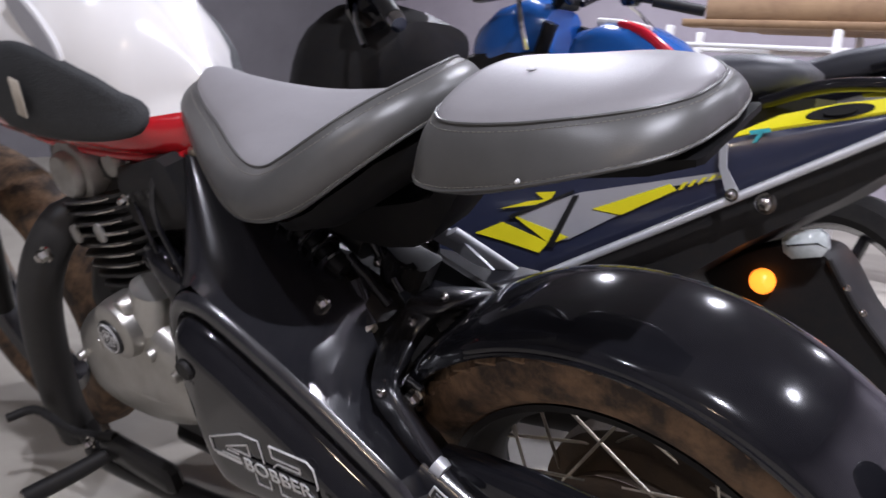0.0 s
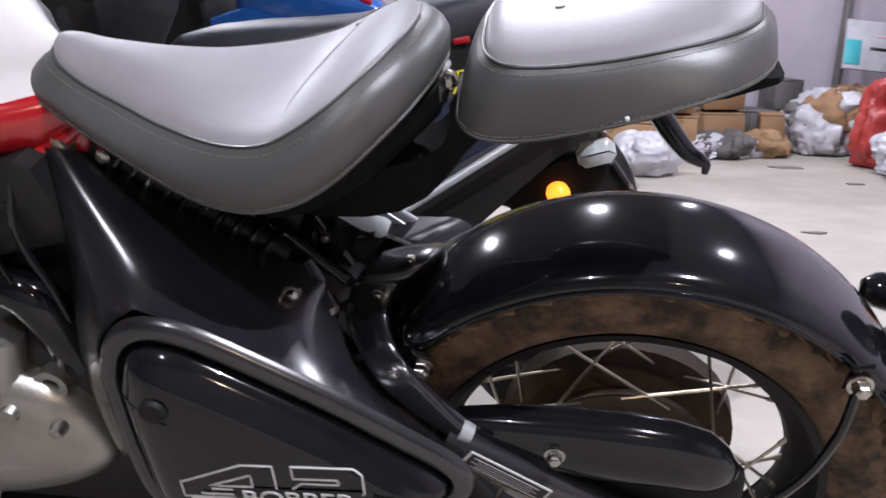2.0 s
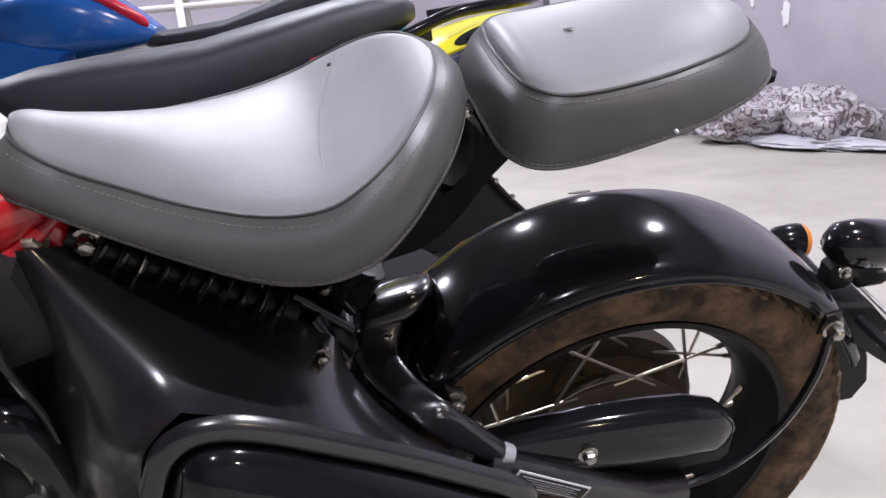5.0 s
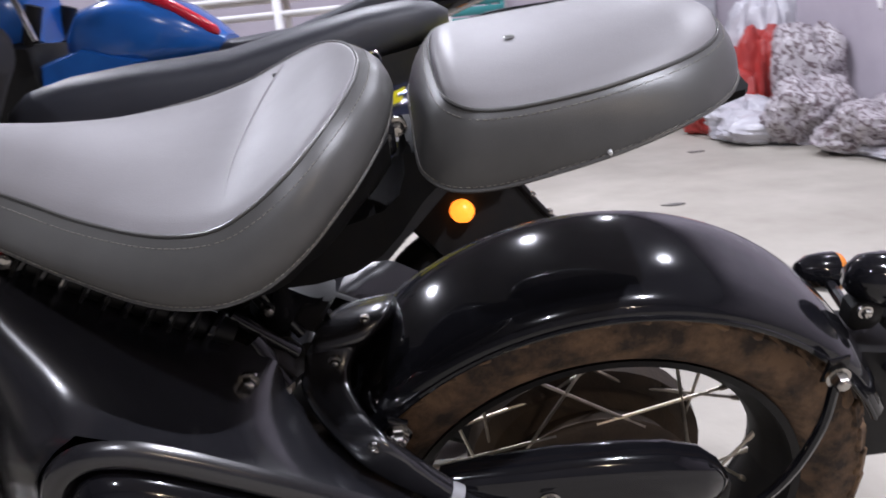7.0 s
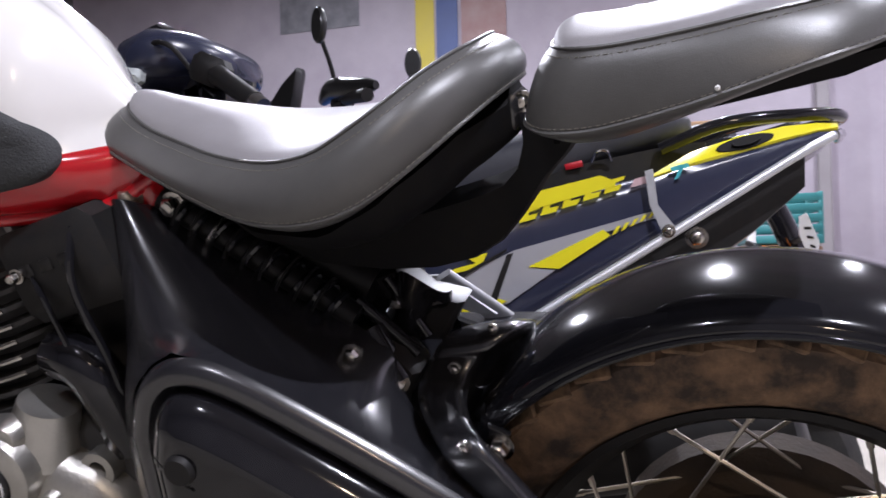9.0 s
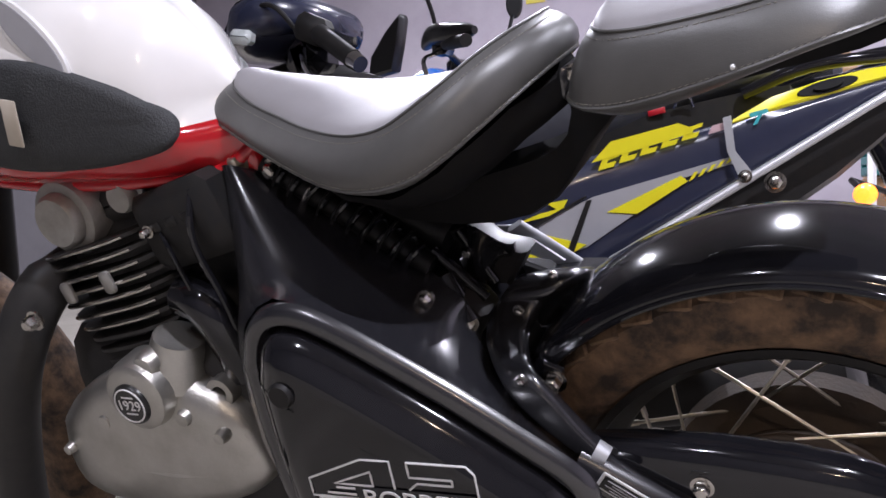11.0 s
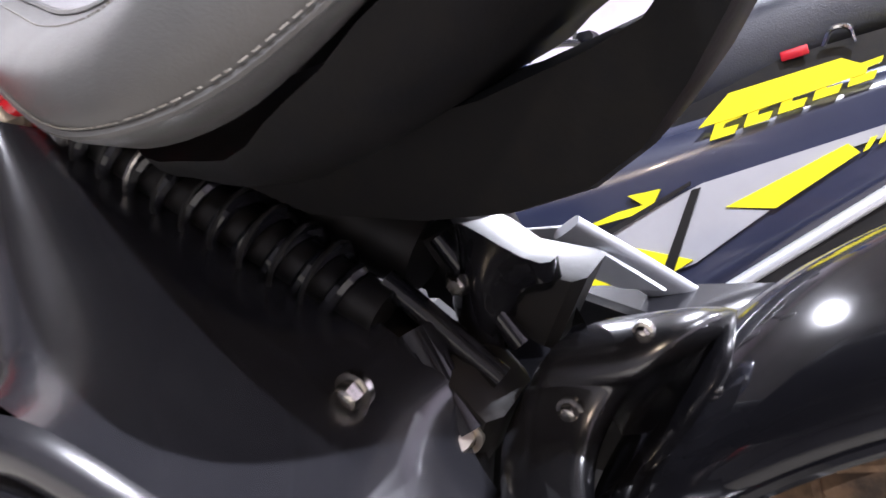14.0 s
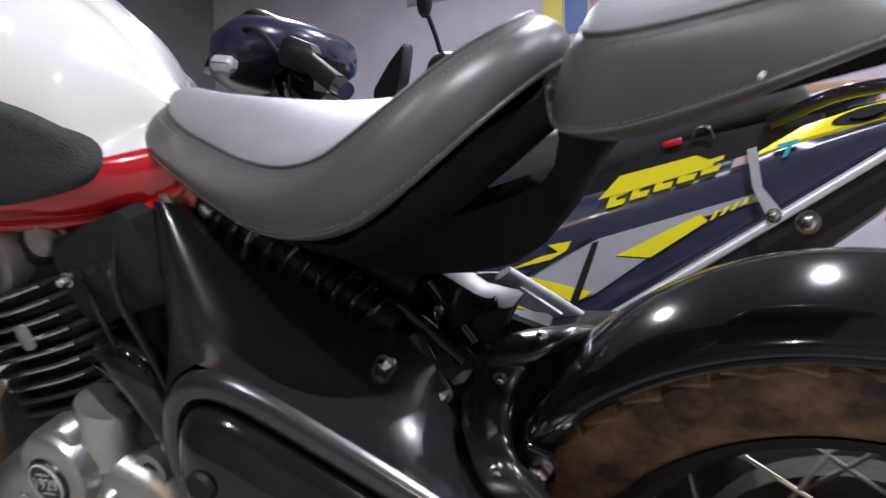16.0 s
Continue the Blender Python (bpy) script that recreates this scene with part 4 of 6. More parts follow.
for s in (-1, 1):
    ind = part("indicator", moved(solid([(0, -0.036), (0.012, -0.033), (0.021, -0.02), (0.025, 0.0), (0.026, 0.012)], 24, "x"), Matrix.Translation((0.318 if s > 0 else 0.330, s * 0.135, 0.468 if s > 0 else 0.462)) @ Matrix.Rotation(radians(8), 4, "Y")), GLOSS_BLACK, bike, "small black bullet indicator")
    part("indicator_lens", moved(solid([(0.026, 0.012), (0.024, 0.020), (0.013, 0.026), (0, 0.028)], 24, "x"), Matrix.Translation((0.318 if s > 0 else 0.330, s * 0.135, 0.468 if s > 0 else 0.462)) @ Matrix.Rotation(radians(8), 4, "Y")), AMBER, ind, "amber lens")
    part("indicator_stalk", tube([(0.31, s * 0.03, 0.47), (0.318, s * 0.12, 0.466)], 0.007, 8), SATIN_BLACK, ind)
bolt(holder, (0.335, -0.058, 0.452), 0.009, 0.010)
bolt(guard, (0.272, -0.030, 0.545), 0.006, 0.006)
part("mud_flap", slab([(0.275, 0.45), (0.315, 0.44), (0.352, 0.40), (0.368, 0.345), (0.352, 0.310), (0.322, 0.310), (0.302, 0.345)], 0.06, 0.012), DUSTY_BLACK, bike, "black rubber mud flap")


# tank: white above, red below, rubber knee pads
TANK = [(-1.06, 0.03, 0.86, 0.95), (-1.04, 0.08, 0.82, 0.97), (-0.98, 0.125, 0.765, 0.99), (-0.90, 0.142, 0.742, 1.003), (-0.82, 0.143, 0.735, 1.002), (-0.74, 0.130, 0.730, 0.988), (-0.68, 0.112, 0.727, 0.960),
        (-0.63, 0.092, 0.727, 0.916), (-0.60, 0.078, 0.728, 0.878), (-0.574, 0.060, 0.734, 0.842), (-0.552, 0.042, 0.745, 0.814), (-0.535, 0.026, 0.758, 0.800)]
SPLIT = 0.797


def tank_at(x):
    for (a, *p), (b, *q) in zip(TANK, TANK[1:]):
        if x <= b:
            t = max(0.0, (x - a) / (b - a))
            return [u + (v - u) * t for u, v in zip(p, q)]
    return TANK[-1][1:]


def tank_half(x, z):
    w, zb, zt = tank_at(x)
    mid = zb + (zt - zb) * 0.38
    k = (z - mid) / (zt - mid) if z > mid else (mid - z) / (mid - zb)
    p = 2.1 if z > mid else 4.0
    slim = 1 - 0.45 * min(1.0, max(0.0, (x + 0.632) / 0.05)) * min(1.0, max(0.0, (z - 0.785) / 0.03))
    return w * slim * max(0.0, 1 - min(1, abs(k)) ** p) ** (1 / 2.1)


def tank_mesh(lower):
    rings = []
    for i in range(56):
        x = -1.06 + (1.06 - 0.535) * (i / 55)
        w, zb, zt = tank_at(x)
        sp = min(max(SPLIT, zb + 0.002), zt - 0.002)
        if lower:
            zs = [zb + (sp - zb) * (k / 8) ** 1.6 for k in range(9)]
        else:
            zs = [zt - (zt - sp) * (1 - k / 14) ** 1.8 for k in range(15)]
        left = [(x, -tank_half(x, z), z) for z in zs]
        right = [(x, tank_half(x, z), z) for z in (zs[::-1] if not lower else zs[::-1])]
        rings.append(left + right)
    return loft(rings, True, True, True)


tank = part("fuel_tank", tank_mesh(False), WHITE_PAINT, bike, "glossy white upper fuel tank", sharp=70)
part("tank_base", tank_mesh(True), RED_PAINT, tank, "glossy red lower band", sharp=70)
part("tank_flange", tube(smooth_line([(x, -tank_half(x, tank_at(x)[1] + 0.012) - 0.002, tank_at(x)[1] + 0.010) for x in (-1.02, -0.95, -0.85, -0.75, -0.65, -0.60, -0.565, -0.545, -0.53)], 40), 0.0075, 10), RED_PAINT, tank)
ear = part("tank_ear", slab([(-0.600, 0.760), (-0.585, 0.782), (-0.560, 0.784), (-0.546, 0.764), (-0.546, 0.736), (-0.560, 0.722), (-0.580, 0.722), (-0.595, 0.738)], 0.045, 0.008, Matrix.Translation((0, -0.020, 0))), RED_PAINT, tank)
part("ear_flange", moved(solid([(0, -0.018), (0.020, -0.018), (0.026, -0.014), (0.029, -0.004), (0.030, 0.012)], 28), Matrix.Translation((-0.566, -0.028, 0.744))), RED_PAINT, ear)
bolt(ear, (-0.566, -0.046, 0.745), 0.011, 0.012, SPOKE_STEEL)
KNEE = [(-0.865, 0.845), (-0.845, 0.890), (-0.79, 0.902), (-0.735, 0.892), (-0.690, 0.872), (-0.645, 0.845), (-0.615, 0.816), (-0.606, 0.792), (-0.622, 0.776), (-0.67, 0.770), (-0.72, 0.770), (-0.79, 0.777), (-0.845, 0.800)]
for s in (-1, 1):
    g = inlay(KNEE, lambda x, z: -tank_half(x, z), ((1.0, -0.006), (0.985, 0.005), (0.95, 0.009), (0.85, 0.010), (0.6, 0.010), (0.3, 0.010)))
    if s > 0:
        g = [(p[0], -p[1], p[2]) for p in g[0]], g[1]
    part("knee_pad", g, RUBBER, tank, "black stippled rubber knee pad", sharp=60)
tag_m = Matrix.Translation((-0.762, -0.152, 0.836)) @ Matrix.Rotation(radians(12), 4, "Y")
part("paper_tag", block((0.022, 0.003, 0.052), (0, 0, 0), 0.001, tag_m), material("cream_paper", (0.55, 0.50, 0.42), 0.8, second=(0.45, 0.4, 0.33), scale=30), tank, "small cream paper tag")
# thin tilted oval on the tank side: white rim, grey field
em = []
for i in range(32):
    a = 2 * math.pi * i / 32
    em.append((0.062 * math.cos(a), 0.020 * math.sin(a)))
em_m = Matrix.Translation((-0.738, -tank_half(-0.738, 0.917) - 0.003, 0.917)) @ Matrix.Rotation(radians(52), 4, "Y") @ Matrix.Rotation(radians(-14), 4, "X")
badge = part("tank_oval", slab(em, 0.006, 0.002, em_m), DECAL_WHITE, tank, "pale oval plate with a white rim")
part("oval_field", slab([(x * 0.88, z * 0.75) for x, z in em], 0.002, 0.0005, em_m @ Matrix.Translation((0, -0.0035, 0))), GREY_DECAL, badge)
part("tank_scoop", slab([(-0.66, 0.0), (-0.62, 0.010), (-0.56, 0.004), (-0.545, -0.004), (-0.60, -0.012)], 0.0025, 0.001, Matrix.Translation((-0.095, -0.055, 0.9835)) @ Matrix.Rotation(radians(20), 4, "Y") @ Matrix.Rotation(radians(-62), 4, "X") @ Matrix.Translation((0.02, 0, 0))), GREY_DECAL, tank, "grey emblem on the tank top")

# engine
engine = part("crankcase", block((0.36, 0.22, 0.30), (-0.72, 0.0, 0.40), 0.03), PIPE_BLACK, bike, "black engine block")
CASE = [(-0.905, 0.433), (-0.867, 0.468), (-0.823, 0.495), (-0.775, 0.512), (-0.720, 0.515), (-0.670, 0.512), (-0.640, 0.500), (-0.610, 0.482), (-0.585, 0.453), (-0.572, 0.408), (-0.581, 0.371), (-0.636, 0.337), (-0.729, 0.312), (-0.832, 0.305), (-0.904, 0.323), (-0.920, 0.371)]
case = part("crank_cover", inlay(CASE, lambda x, z: -0.118, ((1.0, -0.03), (1.0, 0.0), (0.985, 0.012), (0.94, 0.021), (0.85, 0.029), (0.7, 0.035), (0.5, 0.039), (0.3, 0.041))), CAST_ALLOY, engine, "dull cast alloy crankcase cover", sharp=60)
part("cover_rib", tube(smooth_line([(-0.900, -0.128, 0.413), (-0.860, -0.142, 0.396), (-0.785, -0.152, 0.385), (-0.700, -0.155, 0.383), (-0.620, -0.146, 0.392), (-0.582, -0.132, 0.402)], 24), 0.0045, 8), CAST_ALLOY, case)
boss = part("cover_boss", moved(solid([(0, -0.018), (0.036, -0.018), (0.043, -0.013), (0.046, 0.0), (0.047, 0.03)], 40), Matrix.Translation((-0.711, -0.155, 0.503))), CAST_ALLOY, case)
part("oil_spout", tube([(-0.690, -0.118, 0.505), (-0.676, -0.116, 0.540), (-0.668, -0.114, 0.558), (-0.667, -0.114, 0.560)], [0.042, 0.033, 0.030, 0.026], 28), CAST_ALLOY, case)
part("spout_cap", moved(solid([(0, -0.012), (0.013, -0.011), (0.017, -0.004), (0.018, 0.012)], 20), Matrix.Translation((-0.690, -0.150, 0.540))), CAST_ALLOY, case)
disc = part("year_badge", moved(solid([(0, -0.003), (0.025, -0.003), (0.027, 0.0), (0.027, 0.004)], 36), Matrix.Translation((-0.712, -0.1745, 0.498))), BADGE_BLACK, boss, "round black badge with a year")
part("badge_ring", moved(tube([(0.022 * math.cos(a), 0, 0.022 * math.sin(a)) for a in (2 * math.pi * k / 40 for k in range(40))], 0.0011, 6, True), Matrix.Translation((-0.712, -0.1780, 0.498))), DECAL_WHITE, disc)
year = text_mesh("1929", 0.0185, 0.0005)
part("year_number", moved(year, Matrix.Translation((-0.712, -0.1785, 0.498)) @ Matrix.Rotation(radians(90), 4, "X")), DECAL_WHITE, disc, "white year number")
for k in (0.011, -0.011):
    part("badge_bar", block((0.018, 0.001, 0.0022), (-0.712, -0.178, 0.498 + k), 0.0003), DECAL_WHITE, disc)
for x, z, r in ((-0.795, 0.452, 0.011), (-0.660, 0.470, 0.011), (-0.612, 0.448, 0.009), (-0.885, 0.40, 0.008)):
    part("cover_screw", moved(solid([(0, -0.012), (r * 0.8, -0.011), (r, -0.004), (r * 1.1, 0.012)], 18), Matrix.Translation((x, -0.148, z))), CAST_ALLOY, case)
oval = [(0.026 * math.cos(a), 0.013 * math.sin(a)) for a in (2 * math.pi * k / 28 for k in range(28))]
part("cast_mark", slab(oval, 0.004, 0.001, Matrix.Translation((-0.820, -0.138, 0.360))), CAST_ALLOY, case, "small cast oval mark")
part("cover_ear", lathe([(0.010, -0.010), (0.019, -0.010), (0.019, 0.012), (0.010, 0.012)], 24, "y", (-0.620, -0.118, 0.490), True), CAST_ALLOY, case)

head_m = Matrix.Translation((-0.768, 0.0, 0.600)) @ Matrix.Rotation(radians(-12), 4, "Y")
barrel = part("cylinder", moved(block((0.17, 0.18, 0.20), (0, 0, 0), 0.03), head_m), PIPE_BLACK, engine, "black finned cylinder")
for k in range(11):
    w = 0.225 - 0.010 * abs(k - 7)
    z = -0.095 + 0.0165 * k
    fin = [(0.5 * w * math.copysign(abs(math.cos(a)) ** 0.55, math.cos(a)), 0.118 * math.copysign(abs(math.sin(a)) ** 0.55, math.sin(a))) for a in (2 * math.pi * i / 32 for i in range(32))]
    rings = [[(x * q, y * q, z + h) for x, y in fin] for h, q in ((-0.0028, 0.985), (-0.0022, 1.0), (0.0022, 1.0), (0.0028, 0.985))]
    part("fin", moved(loft(rings), head_m), PIPE_BLACK, barrel)
    if k > 3:
        edge = [(x * 1.003, y * 1.003, z) for x, y in fin if y < -0.10 and abs(x) < 0.085]
        edge.sort()
        part("fin_edge", moved(tube(edge, 0.0026, 6), head_m), STEEL, barrel, "bright machined fin edge")
for dx in (-0.045, 0.03):
    part("fin_bridge", moved(block((0.016, 0.010, 0.028), (dx, -0.121, 0.025), 0.003), head_m), HEAD_ALLOY, barrel)
head = part("cylinder_head", moved(block((0.18, 0.17, 0.045), (0, 0, 0.105), 0.012), head_m), PIPE_BLACK, engine, "black cylinder head")
for dx, r, reach in ((-0.010, 0.050, 0.118), (0.075, 0.028, 0.090)):
    part("rocker_cap", moved(lathe([(0, -reach), (r * 0.60, -reach), (r * 0.68, -reach + 0.005), (r * 0.70, -reach + 0.014), (r * 0.92, -reach + 0.016), (r, -reach + 0.026), (r, reach - 0.02), (0, reach)], 40, "y", (dx, 0, 0.110)), head_m), HEAD_ALLOY, head, "dull grey rounded rocker cap")
box_m = Matrix.Translation((-0.628, -0.075, 0.692)) @ Matrix.Rotation(radians(-14), 4, "Y")
throttle = part("intake_box", block((0.125, 0.06, 0.095), (0, 0, 0), 0.012, box_m), DUSTY_BLACK, engine, "black intake box with raised marks")
for k in range(3):
    part("raised_mark", block((0.016, 0.003, 0.012), (-0.028 + 0.026 * k, -0.031, 0.008), 0.001, box_m), FRAME_BLACK, throttle)
part("rubber_elbow", tube(smooth_line([(-0.66, -0.09, 0.60), (-0.625, -0.10, 0.595), (-0.605, -0.10, 0.56), (-0.60, -0.09, 0.50)], 14), 0.026, 16), GLOSS_BLACK, engine)
part("cable", tube(smooth_line([(-0.595, -0.10, 0.735), (-0.598, -0.115, 0.68), (-0.585, -0.11, 0.60), (-0.585, -0.10, 0.52)], 20), 0.004, 8), GLOSS_BLACK, engine)
part("cable", tube(smooth_line([(-0.66, -0.10, 0.70), (-0.64, -0.11, 0.66), (-0.62, -0.11, 0.58)], 14), 0.003, 8), GLOSS_BLACK, engine)
bolt(engine, (-0.835, -0.165, 0.600), 0.010, 0.014)
bolt(engine, (-0.665, -0.110, 0.690), 0.006, 0.010)
part("front_frame_tube", tube(smooth_line([(-0.845, -0.05, 0.640), (-0.866, -0.12, 0.615), (-0.915, -0.158, 0.53), (-0.985, -0.16, 0.40), (-1.050, -0.15, 0.25), (-1.07, -0.14, 0.16)], 26), [0.028] * 4 + [0.033] * 22, 20), PIPE_BLACK, bike, "thick black heatproof pipe in front of the engine")
part("cradle", tube(smooth_line([(-1.05, -0.13, 0.17), (-0.95, -0.16, 0.17), (-0.75, -0.16, 0.19), (-0.60, -0.15, 0.20), (-0.45, -0.12, 0.24)], 24), 0.020, 12), FRAME_BLACK, bike)
peg = part("foot_peg", tube([(-0.88, -0.17, 0.215), (-0.905, -0.225, 0.205), (-0.94, -0.30, 0.195)], [0.013, 0.015, 0.016], 14), DUSTY_BLACK, bike, "black rubber foot peg")
part("peg_end", moved(solid([(0, -0.004), (0.012, -0.003), (0.016, 0.003)], 16), Matrix.Translation((-0.942, -0.303, 0.195))), STEEL, peg)
part("gear_lever", tube(smooth_line([(-0.86, -0.165, 0.25), (-0.95, -0.19, 0.245), (-1.04, -0.20, 0.265), (-1.07, -0.24, 0.265)], 14), 0.008, 10), DUSTY_BLACK, bike, "black gear lever")
bolt(bike, (-0.895, -0.19, 0.245), 0.009, 0.012)
part("peg_bracket", block((0.20, 0.03, 0.05), (-0.80, -0.165, 0.225), 0.008), FRAME_BLACK, bike)
part("side_stand", tube([(-0.62, -0.14, 0.20), (-0.70, -0.26, -0.088)], 0.012, 10), FRAME_BLACK, bike, "black side stand")
part("front_fork", tube([(-1.08, -0.09, 0.92), (-1.33, -0.09, 0.34)], 0.026, 14), FRAME_BLACK, bike)
part("front_fork", tube([(-1.08, 0.09, 0.92), (-1.33, 0.09, 0.34)], 0.026, 14), FRAME_BLACK, bike)
part("front_tyre", lathe([(0.225, -0.04), (0.25, -0.055), (0.29, -0.052), (0.315, -0.03), (0.322, 0.0), (0.315, 0.03), (0.29, 0.052), (0.25, 0.055), (0.225, 0.04)], 64, "y", (-1.358, 0, 0.322), True), TYRE_SIDE, bike)
part("front_rim", lathe([(0.226, -0.042), (0.205, -0.03), (0.200, 0.0), (0.205, 0.03), (0.226, 0.042)], 64, "y", (-1.358, 0, 0.322)), SATIN_BLACK, bike)
part("silencer", tube([(-0.45, 0.15, 0.27), (-0.30, 0.165, 0.32), (-0.05, 0.175, 0.37), (0.045, 0.175, 0.39), (0.052, 0.175, 0.392)], [0.030, 0.046, 0.055, 0.055, 0.046], 24), PIPE_BLACK, bike, "black silencer on the far side")


# ---- the scooter behind it ----
def sc_y(x):
    return 0.509 + 0.42 * x


scooter = thing("scooter", pose(0, 0, 0), "navy scooter with yellow and grey graphics and a black seat", "scooter")
SC_MID = 0.68
body_rings = []
for x, zb, zt in ((-0.56, 0.40, 0.64), (-0.48, 0.42, 0.665), (-0.40, 0.46, 0.685), (-0.32, 0.515, 0.705), (-0.24, 0.565, 0.725), (-0.16, 0.615, 0.742), (-0.08, 0.665, 0.765), (0.0, 0.715, 0.785), (0.07, 0.760, 0.803), (0.12, 0.790, 0.815), (0.14, 0.803, 0.815)):
    yl = sc_y(x)
    yr = 2 * SC_MID - yl
    h = zt - zb
    body_rings.append([(x, yl + 0.02, zb), (x, yl + 0.004, zb + 0.06 * h), (x, yl, zb + 0.2 * h), (x, yl, zb + 0.55 * h), (x, yl + 0.001, zb + 0.8 * h), (x, yl + 0.006, zb + 0.93 * h), (x, yl + 0.025, zt),
                       (x, SC_MID, zt + 0.01), (x, yr - 0.025, zt), (x, yr, zb + 0.5 * h), (x, yr - 0.02, zb), (x, SC_MID, zb)])
shell = part("body_panel", loft(body_rings), NAVY, scooter, "navy side panel", sharp=50)


def decal(name, pts, mat, lift=0.004, label=""):
    """A thin sticker on the side panel: (x, z) corners."""
    front = [(x, sc_y(x) - lift, z) for x, z in pts]
    back = [(x, sc_y(x) - lift + 0.003, z) for x, z in pts]
    return part(name, loft([back, front]), mat, shell, label, smooth=False)


decal("grey_graphic", [(-0.424, 0.587), (-0.325, 0.636), (-0.12, 0.694), (-0.121, 0.682), (-0.200, 0.660), (-0.303, 0.610), (-0.268, 0.605), (-0.335, 0.557), (-0.362, 0.547)], GREY_DECAL)
decal("yellow_graphic", [(-0.424, 0.586), (-0.336, 0.5605), (-0.361, 0.545)], YELLOW, 0.006)
decal("yellow_graphic", [(-0.305, 0.611), (-0.198, 0.665), (-0.188, 0.656), (-0.262, 0.607)], YELLOW, 0.006)
decal("yellow_graphic", [(-0.445, 0.594), (-0.402, 0.612), (-0.378, 0.618), (-0.392, 0.628), (-0.362, 0.633), (-0.372, 0.612)], YELLOW, 0.006)
decal("yellow_graphic", [(-0.480, 0.548), (-0.440, 0.572), (-0.365, 0.547), (-0.378, 0.528), (-0.432, 0.540)], YELLOW, 0.005)
decal("black_slash", [(-0.334, 0.630), (-0.326, 0.632), (-0.357, 0.540), (-0.367, 0.541)], BADGE_BLACK, 0.008)
decal("black_line", [(-0.43, 0.584), (-0.335, 0.6385), (-0.335, 0.6345), (-0.425, 0.580)], BADGE_BLACK, 0.0075)
for k in range(5):
    x = -0.186 + 0.013 * k
    decal("yellow_hatch", [(x, 0.656 + 0.0062 * k), (x + 0.006, 0.659 + 0.0062 * k), (x + 0.013, 0.671 + 0.0055 * k), (x + 0.007, 0.669 + 0.0055 * k)], YELLOW, 0.006)
decal("yellow_band", [(-0.325, 0.690), (-0.297, 0.722), (-0.200, 0.747), (-0.178, 0.738), (-0.180, 0.731), (-0.29, 0.699)], YELLOW, 0.008, "yellow band with a step")
# the maker's word is drawn as slanted bars
for k in range(5):
    x = -0.316 + 0.030 * k
    z = 0.677 + 0.0105 * k
    decal("yellow_word_bar", [(x, z), (x + 0.007, z + 0.020), (x + 0.031, z + 0.0275), (x + 0.029, z + 0.0215), (x + 0.014, z + 0.016), (x + 0.012, z + 0.011), (x + 0.026, z + 0.0145), (x + 0.022, z + 0.006)], YELLOW, 0.007)
decal("pink_mark", [(-0.158, 0.728), (-0.152, 0.741), (-0.124, 0.749), (-0.130, 0.736)], PINK_DECAL, 0.006)
decal("teal_mark", [(-0.098, 0.752), (-0.072, 0.759), (-0.074, 0.765), (-0.100, 0.758)], TEAL_DECAL, 0.006)
decal("teal_mark", [(-0.094, 0.740), (-0.088, 0.742), (-0.080, 0.760), (-0.086, 0.758)], TEAL_DECAL, 0.006)
tail_y = part("tail_cover", loft([[(x, sc_y(x) + 0.012, zb), (x, sc_y(x) + 0.005, zb + 0.4 * (zt - zb)), (x, sc_y(x) + 0.02, zt), (x, 2 * SC_MID - sc_y(x) - 0.02, zt), (x, 2 * SC_MID - sc_y(x) - 0.012, zb)] for x, zb, zt in
                              ((-0.125, 0.742, 0.752), (-0.07, 0.752, 0.785), (0.0, 0.770, 0.808), (0.07, 0.790, 0.824), (0.12, 0.806, 0.829), (0.15, 0.815, 0.828))]), YELLOW, scooter, "yellow tail cover with a dark oval recess", sharp=50)
ov = [(0.048 * math.cos(a), 0.011 * math.sin(a)) for a in (2 * math.pi * k / 28 for k in range(28))]
recess = part("recess", slab(ov, 0.004, 0.001, Matrix.Translation((0.010, sc_y(0.01) + 0.010, 0.797)) @ Matrix.Rotation(radians(22.8), 4, "Z") @ Matrix.Rotation(radians(-14), 4, "Y") @ Matrix.Rotation(radians(-25), 4, "X")), TRAY_BLACK, tail_y)
part("recess_badge", slab([(x * 0.5, z * 0.6) for x, z in ov], 0.004, 0.001, Matrix.Translation((0.012, sc_y(0.01) + 0.005, 0.798)) @ Matrix.Rotation(radians(22.8), 4, "Z") @ Matrix.Rotation(radians(-14), 4, "Y") @ Matrix.Rotation(radians(-25), 4, "X")), TRAY_BLACK, recess)
lower = part("lower_body", loft([[(x, sc_y(x) + 0.035, zb), (x, sc_y(x) + 0.02, zt), (x, 2 * SC_MID - sc_y(x) - 0.02, zt), (x, 2 * SC_MID - sc_y(x) - 0.035, zb)] for x, zb, zt in
                                 ((-0.62, 0.22, 0.50), (-0.45, 0.24, 0.47), (-0.35, 0.34, 0.51), (-0.22, 0.47, 0.59), (-0.10, 0.575, 0.665), (0.02, 0.66, 0.735), (0.10, 0.73, 0.785))]), DUSTY_BLACK, scooter, "black lower body")
rail_pts = [(x, sc_y(x) - 0.022, z) for x, z in ((-0.40, 0.462), (-0.354, 0.498), (-0.203, 0.592), (-0.10, 0.656), (0.0, 0.719), (0.094, 0.778), (0.140, 0.803))]
rail = part("guard_rail", tube(smooth_line(rail_pts, 30), 0.0072, 12), GUARD_STEEL, scooter, "bright steel guard rail along the body")
part("rail_end", tube([(0.140, sc_y(0.14) - 0.022, 0.803), (0.155, sc_y(0.14) + 0.03, 0.812), (0.16, SC_MID, 0.815)], 0.0085, 10), CHROME, rail)
